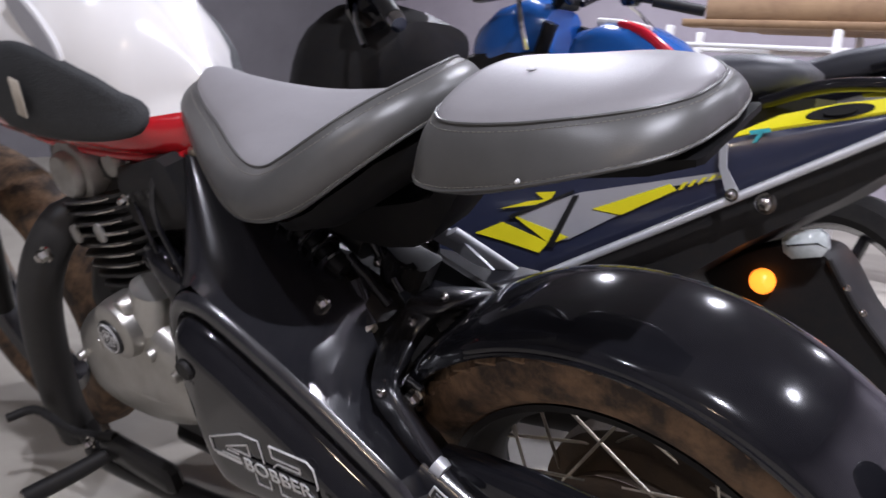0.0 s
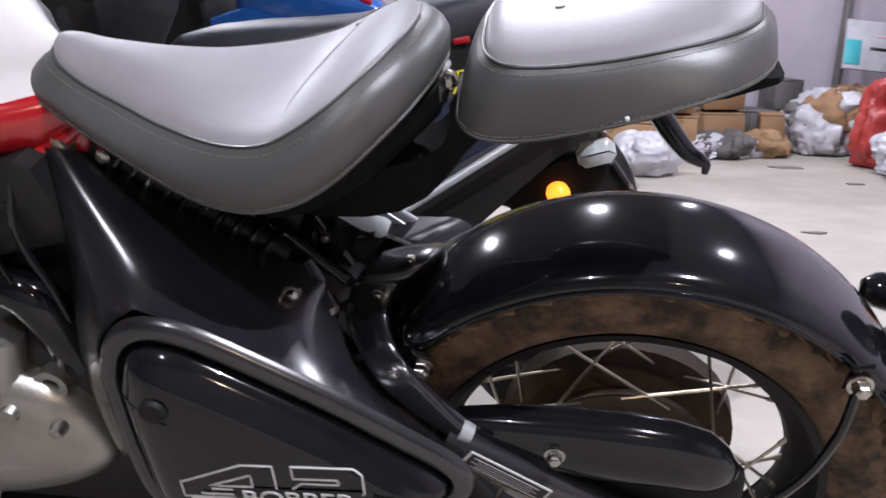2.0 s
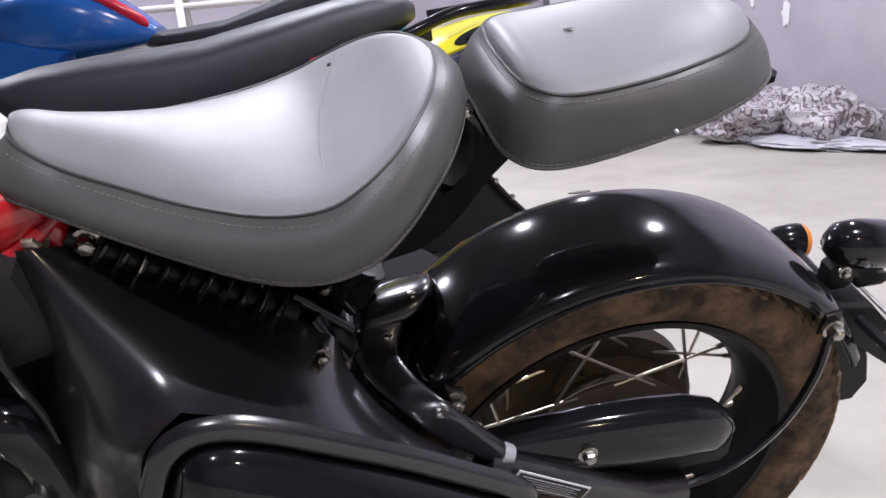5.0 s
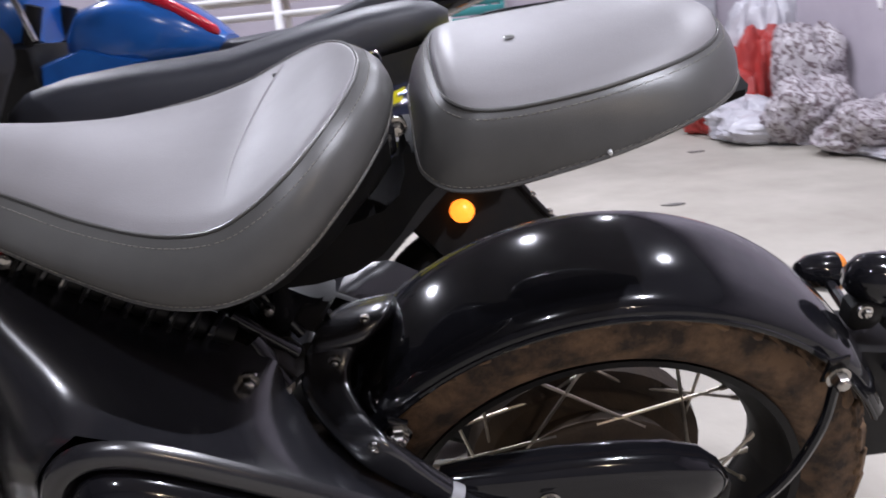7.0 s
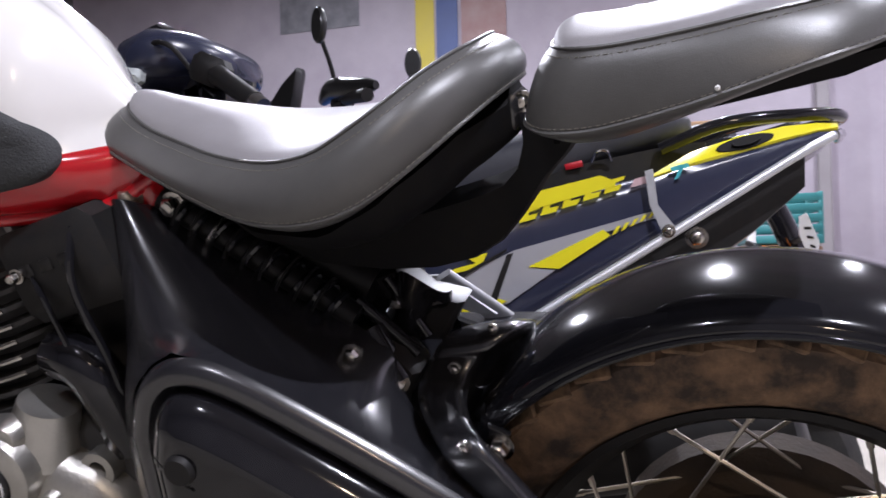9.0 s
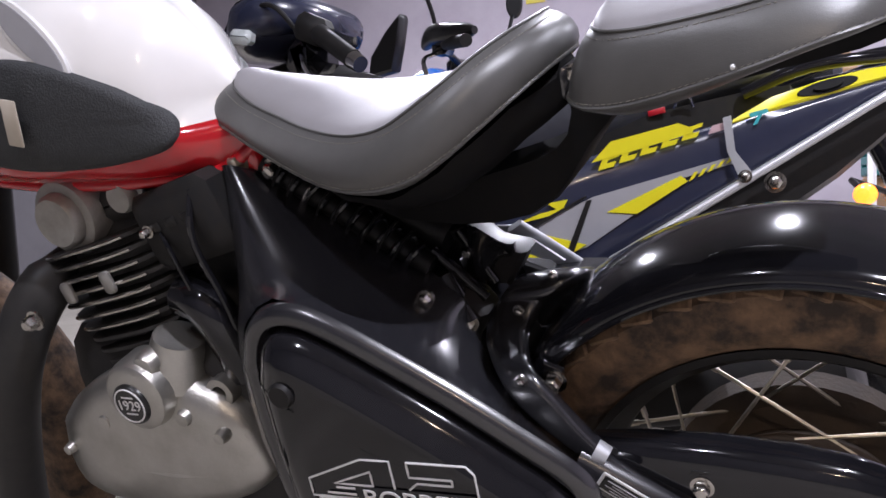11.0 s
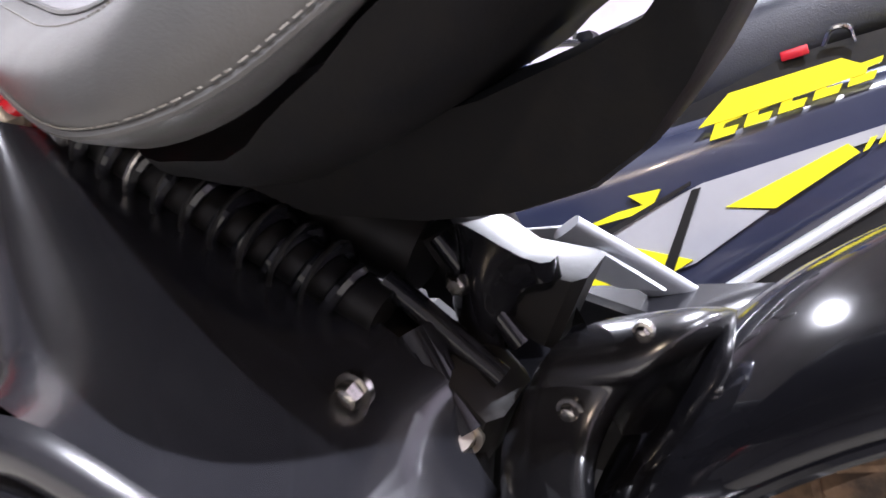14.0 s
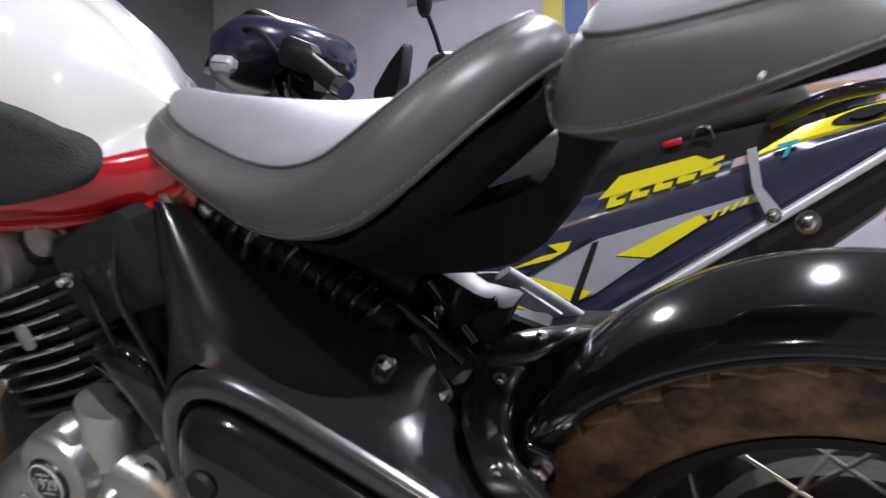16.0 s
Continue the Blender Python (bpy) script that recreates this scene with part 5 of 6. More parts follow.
part("rail_strap", slab([(-0.136, 0.752), (-0.124, 0.755), (-0.118, 0.70), (-0.095, 0.668), (-0.100, 0.655), (-0.114, 0.662), (-0.130, 0.70)], 0.004, 0.001, Matrix.Translation((0, sc_y(-0.12) - 0.020, 0))), GUARD_STEEL, rail, "bright strap clamped to the rail")
bolt(rail, (-0.103, sc_y(-0.103) - 0.032, 0.660), 0.008, 0.008)
bolt(rail, (-0.064, sc_y(-0.064) - 0.004, 0.650), 0.013, 0.012)
scs = []
for x, w, zb, zt in ((-0.86, 0.05, 0.715, 0.765), (-0.82, 0.085, 0.695, 0.793), (-0.74, 0.108, 0.685, 0.812), (-0.64, 0.124, 0.680, 0.822), (-0.54, 0.134, 0.685, 0.826), (-0.46, 0.138, 0.695, 0.832), (-0.38, 0.138, 0.715, 0.848), (-0.30, 0.132, 0.740, 0.864),
                     (-0.22, 0.122, 0.778, 0.878), (-0.15, 0.108, 0.795, 0.884), (-0.10, 0.09, 0.815, 0.877), (-0.075, 0.06, 0.83, 0.862)):
    h = zt - zb
    scs.append([(x, SC_MID + w * math.copysign(abs(math.cos(a)) ** 0.55, math.cos(a)), zb + h / 2 + h / 2 * math.copysign(abs(math.sin(a)) ** 0.7, math.sin(a))) for a in (2 * math.pi * k / 28 for k in range(28))])
sc_seat = part("scooter_seat", loft(scs), SEAT_VINYL, scooter, "black vinyl stepped seat", sharp=70)
part("seat_base", loft([[(x, SC_MID - w, z), (x, SC_MID + w, z), (x, SC_MID + w, z - 0.14), (x, SC_MID - w, z - 0.14)] for x, w, z in ((-0.80, 0.08, 0.725), (-0.5, 0.125, 0.728), (-0.3, 0.125, 0.775), (-0.12, 0.105, 0.805), (-0.05, 0.07, 0.815))]), DUSTY_BLACK, sc_seat)
part("seat_label", block((0.030, 0.003, 0.011), (0, 0, 0), 0.001, Matrix.Translation((-0.262, 0.552, 0.781)) @ Matrix.Rotation(radians(-10), 4, "Y")), RED_LABEL, sc_seat, "small red label")
part("buckle", join(tube(smooth_line([(-0.232, 0.555, 0.785), (-0.222, 0.545, 0.800), (-0.205, 0.548, 0.800), (-0.200, 0.556, 0.785)], 12), 0.003, 6)), CHROME, sc_seat)
grab = part("grab_handle", tube(smooth_line([(-0.12, SC_MID - 0.12, 0.80), (-0.02, SC_MID - 0.12, 0.835), (0.10, SC_MID - 0.09, 0.845), (0.16, SC_MID - 0.03, 0.85), (0.16, SC_MID + 0.03, 0.85), (0.10, SC_MID + 0.09, 0.845), (-0.02, SC_MID + 0.12, 0.835)], 30), 0.011, 10), GLOSS_BLACK, scooter, "black grab handle")
# front: leg shield, steering head, grips
shield = []
for x, w, zb, zt in ((-0.90, 0.13, 0.82, 0.92), (-0.98, 0.17, 0.66, 0.95), (-1.06, 0.19, 0.50, 0.965), (-1.14, 0.19, 0.40, 0.955), (-1.22, 0.15, 0.40, 0.92), (-1.28, 0.08, 0.50, 0.86)):
    shield.append([(x, SC_MID + w * math.copysign(abs(math.cos(a)) ** 0.7, math.cos(a)), (zb + zt) / 2 + (zt - zb) / 2 * math.copysign(abs(math.sin(a)) ** 0.8, math.sin(a))) for a in (2 * math.pi * k / 24 for k in range(24))])
part("leg_shield", loft(shield), DUSTY_BLACK, scooter, "black leg shield", sharp=60)
part("centre_hump", block((0.34, 0.30, 0.36), (-0.66, SC_MID, 0.52), 0.05), DUSTY_BLACK, scooter)
part("floor_board", block((0.55, 0.36, 0.10), (-0.80, SC_MID, 0.33), 0.02), DUSTY_BLACK, scooter)
cowl_rings = []
for x, w, h, z in ((-1.19, 0.04, 0.02, 1.02), (-1.16, 0.12, 0.040, 1.03), (-1.11, 0.17, 0.058, 1.035), (-1.05, 0.185, 0.062, 1.03), (-0.99, 0.16, 0.050, 1.015), (-0.95, 0.10, 0.035, 1.0), (-0.93, 0.05, 0.02, 0.99)):
    cowl_rings.append([(x, SC_MID - 0.06 + w * math.copysign(abs(math.cos(a)) ** 0.6, math.cos(a)), z + h * math.copysign(abs(math.sin(a)) ** 0.75, math.sin(a)) + 0.25 * (x + 1.05)) for a in (2 * math.pi * k / 24 for k in range(24))])
cowl = part("handlebar_cowl", loft(cowl_rings), NAVY, scooter, "dark glossy handlebar cowl")
part("front_indicator", moved(block((0.055, 0.03, 0.030), (0, 0, 0), 0.008), Matrix.Translation((-1.075, 0.45, 0.985)) @ Matrix.Rotation(radians(10), 4, "Y")), CLEAR_LENS, cowl, "clear indicator lens")
bar = part("handlebar", tube(smooth_line([(-1.00, 0.72, 0.99), (-0.97, 0.58, 1.0), (-0.92, 0.48, 0.985), (-0.86, 0.44, 0.955)], 14), 0.016, 12), GLOSS_BLACK, scooter)
part("grip", tube([(-0.89, 0.455, 0.972), (-0.80, 0.412, 0.915), (-0.785, 0.406, 0.905)], [0.019, 0.018, 0.019], 16), DUSTY_BLACK, bar, "black rubber grip")
part("bar_end", tube([(-0.785, 0.406, 0.905), (-0.764, 0.397, 0.892)], [0.018, 0.016], 16), CHROME, bar, "steel bar end")
part("cowl_visor", slab([(-1.22, 1.00), (-1.17, 1.085), (-1.08, 1.115), (-1.00, 1.07), (-0.98, 1.03), (-1.05, 1.0)], 0.16, 0.02, Matrix.Translation((0, SC_MID - 0.07, 0))), GLOSS_BLACK, cowl)
part("switch_block", moved(block((0.075, 0.05, 0.055), (0, 0, 0), 0.012), Matrix.Translation((-0.915, 0.472, 0.985)) @ Matrix.Rotation(radians(25), 4, "Y")), DUSTY_BLACK, bar)
part("control_cable", tube(smooth_line([(-0.94, 0.47, 0.97), (-0.98, 0.44, 1.03), (-1.04, 0.46, 1.04), (-1.08, 0.52, 0.99)], 14), 0.005, 8), DUSTY_BLACK, bar)
part("lever_shroud", moved(block((0.10, 0.10, 0.09), (0, 0, 0), 0.03), Matrix.Translation((-0.94, 0.50, 0.935))), GLOSS_BLACK, cowl)
part("brake_lever", tube(smooth_line([(-0.95, 0.47, 0.95), (-0.90, 0.42, 0.90), (-0.84, 0.385, 0.85)], 10), 0.006, 8), CHROME, bar)
# rear: wheel, lamps, plate
part("scooter_tyre", lathe([(0.155, -0.04), (0.18, -0.055), (0.215, -0.05), (0.235, -0.025), (0.238, 0), (0.235, 0.025), (0.215, 0.05), (0.18, 0.055), (0.155, 0.04)], 56, "y", (-0.05, SC_MID, 0.238), True), DARK_TYRE, scooter, "dark scooter tyre")
part("scooter_rim", lathe([(0.156, -0.04), (0.14, -0.03), (0.03, -0.03), (0.03, 0.03), (0.14, 0.03), (0.156, 0.04)], 40, "y", (-0.05, SC_MID, 0.238)), SATIN_BLACK, scooter)
part("scooter_tyre", lathe([(0.155, -0.035), (0.18, -0.05), (0.215, -0.045), (0.232, -0.02), (0.235, 0), (0.232, 0.02), (0.215, 0.045), (0.18, 0.05), (0.155, 0.035)], 56, "y", (-1.33, SC_MID, 0.236), True), DARK_TYRE, scooter)
part("engine_cover", block((0.42, 0.14, 0.17), (-0.17, SC_MID - 0.14, 0.32), 0.04), DUSTY_BLACK, scooter)
fender_line = smooth_line([(x, 0, z) for x, z in ((-0.20, 0.50), (-0.10, 0.565), (-0.02, 0.575), (0.02, 0.555), (0.076, 0.478), (0.150, 0.405), (0.160, 0.365), (0.06, 0.36), (-0.12, 0.40))], 40)
fender = part("rear_fender", slab([(p.x, p.z) for p in fender_line], 0.15, 0.012, Matrix.Translation((0, SC_MID + 0.002, 0))), DUSTY_BLACK, scooter, "black rear fender")
part("fender_rib", tube(smooth_line([(0.012, 0.603, 0.560), (0.07, 0.603, 0.482), (0.145, 0.603, 0.405)], 10), 0.006, 8), FRAME_BLACK, fender)
for x, z in ((0.045, 0.520), (0.075, 0.485)):
    bolt(fender, (x, 0.602, z), 0.005, 0.005)
ind = part("rear_indicator", moved(solid([(0, -0.022), (0.012, -0.019), (0.020, -0.010), (0.022, 0.004), (0.020, 0.012)], 24), Matrix.Translation((-0.085, 0.598, 0.505)) @ Matrix.Rotation(radians(20), 4, "Z")), AMBER_LIT, scooter, "lit amber indicator")
part("indicator_stem", tube([(-0.08, 0.61, 0.505), (-0.02, 0.66, 0.52)], 0.010, 8), DUSTY_BLACK, scooter)
part("clear_lamp", moved(block((0.07, 0.04, 0.045), (0, 0, 0), 0.012), Matrix.Translation((-0.02, 0.575, 0.585)) @ Matrix.Rotation(radians(-15), 4, "Y")), CLEAR_LENS, scooter, "clear lamp lens")


# ---- the blue motorcycle in the back row ----
def rounded(x, y0, w, zb, zt, n=24, p=0.7):
    return [(x, y0 + w * math.copysign(abs(math.cos(a)) ** p, math.cos(a)), (zb + zt) / 2 + (zt - zb) / 2 * math.copysign(abs(math.sin(a)) ** p, math.sin(a))) for a in (2 * math.pi * k / n for k in range(n))]


def sport_bike(name, label, y0, paint, m):
    b = thing(name, m, label, "motorcycle", "motorcycles in the back row")
    t = part("fuel_tank", loft([rounded(x, y0, w, zb, zt) for x, w, zb, zt in ((-1.06, 0.07, 0.84, 0.93), (-1.0, 0.13, 0.80, 0.985), (-0.90, 0.15, 0.79, 1.01), (-0.80, 0.15, 0.80, 1.0), (-0.72, 0.13, 0.81, 0.965), (-0.66, 0.10, 0.82, 0.92), (-0.61, 0.06, 0.83, 0.875))]), paint, b, "glossy blue tank")
    part("red_stripe", tube(smooth_line([(-0.86, y0 - 0.09, 1.0), (-0.76, y0 - 0.10, 0.975), (-0.68, y0 - 0.09, 0.925), (-0.625, y0 - 0.06, 0.878)], 14), [0.004] + [0.016] * 12 + [0.008], 10), material("red_gloss", (0.55, 0.01, 0.03), 0.25, coat=0.5), t, "red stripe")
    part("white_stripe", tube(smooth_line([(-0.94, y0 - 0.08, 1.006), (-0.84, y0 - 0.065, 1.0), (-0.76, y0 - 0.06, 0.985)], 12), 0.011, 8), DECAL_WHITE, t)
    part("tank_shroud", slab([(-1.12, 0.84), (-0.98, 0.88), (-0.80, 0.83), (-0.86, 0.76), (-1.02, 0.72), (-1.13, 0.77)], 0.30, 0.03, Matrix.Translation((0, y0, 0))), paint, t)
    part("seat", loft([rounded(x, y0, w, zb, zt) for x, w, zb, zt in ((-0.64, 0.06, 0.82, 0.86), (-0.55, 0.10, 0.81, 0.865), (-0.42, 0.12, 0.81, 0.875), (-0.30, 0.12, 0.83, 0.91), (-0.18, 0.11, 0.86, 0.95), (-0.06, 0.09, 0.89, 0.975), (0.02, 0.06, 0.91, 0.965))]), SEAT_VINYL, b, "black stepped seat")
    tl = part("tail_piece", loft([rounded(x, y0, w, zb, zt, 16) for x, w, zb, zt in ((-0.40, 0.12, 0.74, 0.82), (-0.2, 0.11, 0.80, 0.87), (0.0, 0.09, 0.86, 0.915), (0.12, 0.06, 0.90, 0.935), (0.17, 0.03, 0.92, 0.935))]), GLOSS_BLACK, b, "black tail piece")
    part("grab_rail", tube(smooth_line([(-0.10, y0 - 0.11, 0.90), (0.05, y0 - 0.11, 0.945), (0.16, y0 - 0.06, 0.965), (0.16, y0 + 0.06, 0.965), (0.05, y0 + 0.11, 0.945), (-0.10, y0 + 0.11, 0.90)], 24), 0.012, 10), GLOSS_BLACK, b)
    part("tail_lens", block((0.05, 0.10, 0.03), (0.16, y0, 0.915), 0.008), RED_LENS, tl)
    part("side_cover", slab([(-0.62, 0.80), (-0.36, 0.80), (-0.30, 0.72), (-0.45, 0.58), (-0.60, 0.62)], 0.24, 0.02, Matrix.Translation((0, y0, 0))), GLOSS_BLACK, b)
    part("engine", block((0.42, 0.30, 0.36), (-0.82, y0, 0.48), 0.04), PIPE_BLACK, b)
    for name2, x, r in (("rear_wheel", -0.15, 0.30), ("front_wheel", -1.36, 0.30)):
        w = part(name2, lathe([(r - 0.08, -0.045), (r - 0.06, -0.06), (r - 0.02, -0.055), (r, -0.02), (r, 0.02), (r - 0.02, 0.055), (r - 0.06, 0.06), (r - 0.08, 0.045)], 56, "y", (x, y0, r), True), DARK_TYRE, b)
        part("rim", lathe([(r - 0.079, -0.045), (r - 0.10, -0.02), (r - 0.10, 0.02), (r - 0.079, 0.045)], 48, "y", (x, y0, r)), SATIN_BLACK, w)
        for k in range(5):
            a = 2 * math.pi * k / 5
            part("rim_arm", tube([(x, y0, r), (x + (r - 0.1) * math.cos(a), y0, r + (r - 0.1) * math.sin(a))], 0.016, 8), SATIN_BLACK, w)
    part("swing_arm", tube([(-0.55, y0 - 0.10, 0.42), (0.0, y0 - 0.09, 0.30)], 0.025, 10), FRAME_BLACK, b)
    guard_line = smooth_line([(0.09, y0 - 0.03, 0.80), (0.133, y0 - 0.025, 0.713), (0.170, y0 - 0.02, 0.625), (0.217, y0 - 0.01, 0.55), (0.270, y0, 0.484), (0.305, y0, 0.462), (0.322, y0, 0.448), (0.320, y0, 0.425)], 28)
    part("rear_guard", tube(guard_line, [0.030] * 12 + [0.030 - 0.021 * (i / 15) for i in range(16)], 12), GLOSS_BLACK, b, "black tail arm with a hooked tip")
    plate = part("number_plate", slab([(0.190, 0.715), (0.207, 0.722), (0.231, 0.657), (0.229, 0.604), (0.213, 0.612), (0.189, 0.674)], 0.005, 0.001, Matrix.Translation((0, y0 - 0.187, 0))), DECAL_WHITE, b, "white number plate with dark bars")
    part("plate_arm", tube([(0.16, y0 - 0.03, 0.66), (0.205, y0 - 0.182, 0.665)], 0.008, 8), DUSTY_BLACK, plate)
    for k in range(3):
        part("plate_bar", slab([(0.200 + 0.006 * k, 0.690 - 0.02 * k), (0.215 + 0.004 * k, 0.690 - 0.022 * k), (0.216 + 0.004 * k, 0.684 - 0.022 * k), (0.201 + 0.006 * k, 0.684 - 0.02 * k)], 0.001, 0.0002, Matrix.Translation((0, y0 - 0.1904, 0))), BADGE_BLACK, plate)
    for s in (-1, 1):
        part("rear_indicator", moved(solid([(0, -0.03), (0.014, -0.027), (0.024, -0.012), (0.026, 0.006), (0.018, 0.02), (0, 0.024)], 20), Matrix.Translation((0.113, y0 + s * 0.19, 0.624))), AMBER_LIT if s < 0 else AMBER, b, "lit amber indicator" if s < 0 else "amber indicator")
        part("indicator_stem", tube([(0.05, y0, 0.66), (0.110, y0 + s * 0.17, 0.626)], 0.008, 8), DUSTY_BLACK, b)
        part("fork_leg", tube([(-1.12, y0 + s * 0.09, 1.0), (-1.36, y0 + s * 0.09, 0.30)], 0.024, 12), FRAME_BLACK, b)
        bar = part("handlebar", tube(smooth_line([(-1.10, y0 + s * 0.03, 1.07), (-1.09, y0 + s * 0.14, 1.11), (-1.02, y0 + s * 0.26, 1.11), (-0.92, y0 + s * 0.34, 1.095)], 16), 0.011, 10), GLOSS_BLACK, b)
        part("grip", tube([(-1.0, y0 + s * 0.275, 1.108), (-0.86, y0 + s * 0.375, 1.085)], 0.019, 12), DUSTY_BLACK, bar)
        part("switch_box", block((0.06, 0.06, 0.06), (-1.05, y0 + s * 0.22, 1.115), 0.012), GLOSS_BLACK, bar)
        part("lever", tube(smooth_line([(-1.07, y0 + s * 0.24, 1.09), (-1.06, y0 + s * 0.31, 1.06), (-1.0, y0 + s * 0.36, 0.98), (-0.985, y0 + s * 0.34, 0.90)], 12), 0.007, 8), CHROME, bar, "bright lever")
        mir = part("mirror", tube(smooth_line([(-1.08, y0 + s * 0.20, 1.12), (-1.085, y0 + s * 0.22, 1.21), (-1.09, y0 + s * 0.26, 1.29)], 10), 0.007, 8), BADGE_BLACK, b, "black mirror on a stalk")
        eg = [(0.030 * math.cos(a), 0.055 * math.sin(a)) for a in (2 * math.pi * k / 24 for k in range(24))]
        part("mirror_head", slab(eg, 0.022, 0.007, Matrix.Translation((-1.09, y0 + s * 0.275, 1.335)) @ Matrix.Rotation(radians(20 * s), 4, "Z")), BADGE_BLACK, mir)
    nose = part("head_cowl", loft([rounded(x, y0, w, zb, zt, 20) for x, w, zb, zt in ((-1.14, 0.09, 0.90, 1.05), (-1.22, 0.14, 0.84, 1.09), (-1.34, 0.145, 0.82, 1.06), (-1.44, 0.11, 0.83, 1.0), (-1.51, 0.05, 0.87, 0.95))]), paint, b, "blue headlamp cowl")
    part("cowl_lower", slab([(-1.50, 0.88), (-1.30, 0.92), (-1.12, 0.90), (-1.10, 0.74), (-1.24, 0.66), (-1.42, 0.74)], 0.27, 0.03, Matrix.Translation((0, y0, 0))), DUSTY_BLACK, nose, "black lower cowl")
    part("brake_reservoir", block((0.05, 0.045, 0.04), (-1.04, y0 - 0.20, 1.165), 0.010), BADGE_BLACK, b)
    part("lever_guard", tube(smooth_line([(-1.14, y0 - 0.19, 1.13), (-1.06, y0 - 0.25, 1.145), (-0.96, y0 - 0.30, 1.13), (-0.86, y0 - 0.33, 1.12)], 12), [0.016, 0.022, 0.026, 0.030, 0.032, 0.032, 0.032, 0.030, 0.028, 0.026, 0.022, 0.012], 12), BADGE_BLACK, b)
    part("fly_screen", slab([(-1.345, 1.05), (-1.335, 1.11), (-1.265, 1.19), (-1.209, 1.235), (-1.205, 1.225), (-1.225, 1.13), (-1.245, 1.06)], 0.05, 0.008, Matrix.Translation((0, y0 - 0.21, 0))), BADGE_BLACK, nose, "black pointed fly screen")
    part("dial", block((0.05, 0.12, 0.06), (-1.14, y0, 1.08), 0.015), BADGE_BLACK, b)
    part("side_stand", tube([(-0.62, y0 - 0.12, 0.3), (-0.66, y0 - 0.26, 0.0)], 0.011, 8), FRAME_BLACK, b)
    return b


sport_bike("sport_motorcycle", "blue motorcycle with a red stripe and a black seat", 1.62, BLUE_PAINT, pose(-1.0, 1.62, 0, 0, 0, -9.8) @ Matrix.Translation((1.0, -1.62, 0)))

# ---- things along the walls ----
def lump(rx, ry, rz, seed, mat_bump=0.25, n=34):
    """A crumpled bag resting on its foot at z = 0."""
    rings = []
    for i in range(n):
        t = i / (n - 1)
        z = rz * (1 - math.cos(math.pi * t)) / 2
        k = max(0.04, math.sin(math.pi * min(0.97, 0.10 + 0.88 * t)) ** 0.55)
        ring = []
        for j in range(n * 2):
            a = math.pi * j / n
            q = noise.noise((math.cos(a) * 1.4 + seed, math.sin(a) * 1.4, t * 2.2)) * mat_bump * 2.0 + (0.35 - abs(noise.noise((math.cos(a) * 3 + seed, math.sin(a) * 3, t * 5)))) * mat_bump * 1.3 \
                + (0.3 - abs(noise.noise((math.cos(a) * 7 + seed, math.sin(a) * 7, t * 11)))) * mat_bump * 0.6
            ring.append((rx * k * (1 + q) * math.cos(a), ry * k * (1 + q) * math.sin(a), max(0.0, z * (1 + 0.25 * q))))
        rings.append(ring)
    return loft(rings)


def bag(name, label, mat, x, y, rx, ry, rz, turn, seed, z=0.0):
    ob = part(name, lump(rx, ry, rz, seed), mat, None, label)
    ob.matrix_basis = pose(x, y, z, 0, 0, turn)
    return tagged(ob, category="bag", group="bags along the wall")


bag("plastic_bag", "crumpled clear bag with dark striped print on the floor", STRIPE_BAG, 2.16, 3.86, 0.27, 0.22, 0.36, 20, 1.0)
bag("plastic_bag", "crumpled clear bag with dark striped print on the floor", STRIPE_BAG, 2.28, 3.35, 0.30, 0.24, 0.26, 50, 2.3)
bag("plastic_bag", "crumpled pale bag lying on the floor", WHITE_BAG, 1.98, 3.98, 0.30, 0.17, 0.17, -30, 3.1)
bag("plastic_bag", "flat white sheet of plastic on the floor", WHITE_BAG, 2.30, 3.02, 0.40, 0.14, 0.06, -66, 4.2)
bag("plastic_bag", "crumpled clear bag with dark striped print on the floor", STRIPE_BAG, 2.42, 3.0, 0.16, 0.24, 0.28, 10, 5.7)
bag("plastic_bag", "red plastic bag on the heap by the wall", RED_BAG, 1.93, 4.62, 0.24, 0.20, 0.52, 15, 6.4)
bag("plastic_bag", "red plastic bag with a white lining", RED_BAG, 2.14, 4.50, 0.14, 0.13, 0.62, 40, 16.4)
bag("plastic_bag", "crumpled pale bag lying before the red bags", WHITE_BAG, 1.96, 4.28, 0.24, 0.17, 0.24, 15, 7.7)
bag("plastic_bag", "tall crumpled clear bag with dark striped print", STRIPE_BAG, 2.33, 4.24, 0.20, 0.22, 0.62, 15, 12.7)
bag("plastic_bag", "tall crumpled pale bag by the wall", WHITE_BAG, 2.28, 4.75, 0.20, 0.22, 0.84, 15, 13.9)
bag("plastic_bag", "crumpled pale bag by the wall", WHITE_BAG, 1.62, 5.25, 0.20, 0.20, 0.34, 0, 8.8)
bag("plastic_bag", "small white and pink bag beside the wheel", WHITE_BAG, 0.38, 4.08, 0.17, 0.13, 0.24, 0, 9.9)
bag("plastic_bag", "blue plastic bag among the boxes", BLUE_CLOTH, 1.32, 5.3, 0.10, 0.10, 0.15, 0, 11.1)


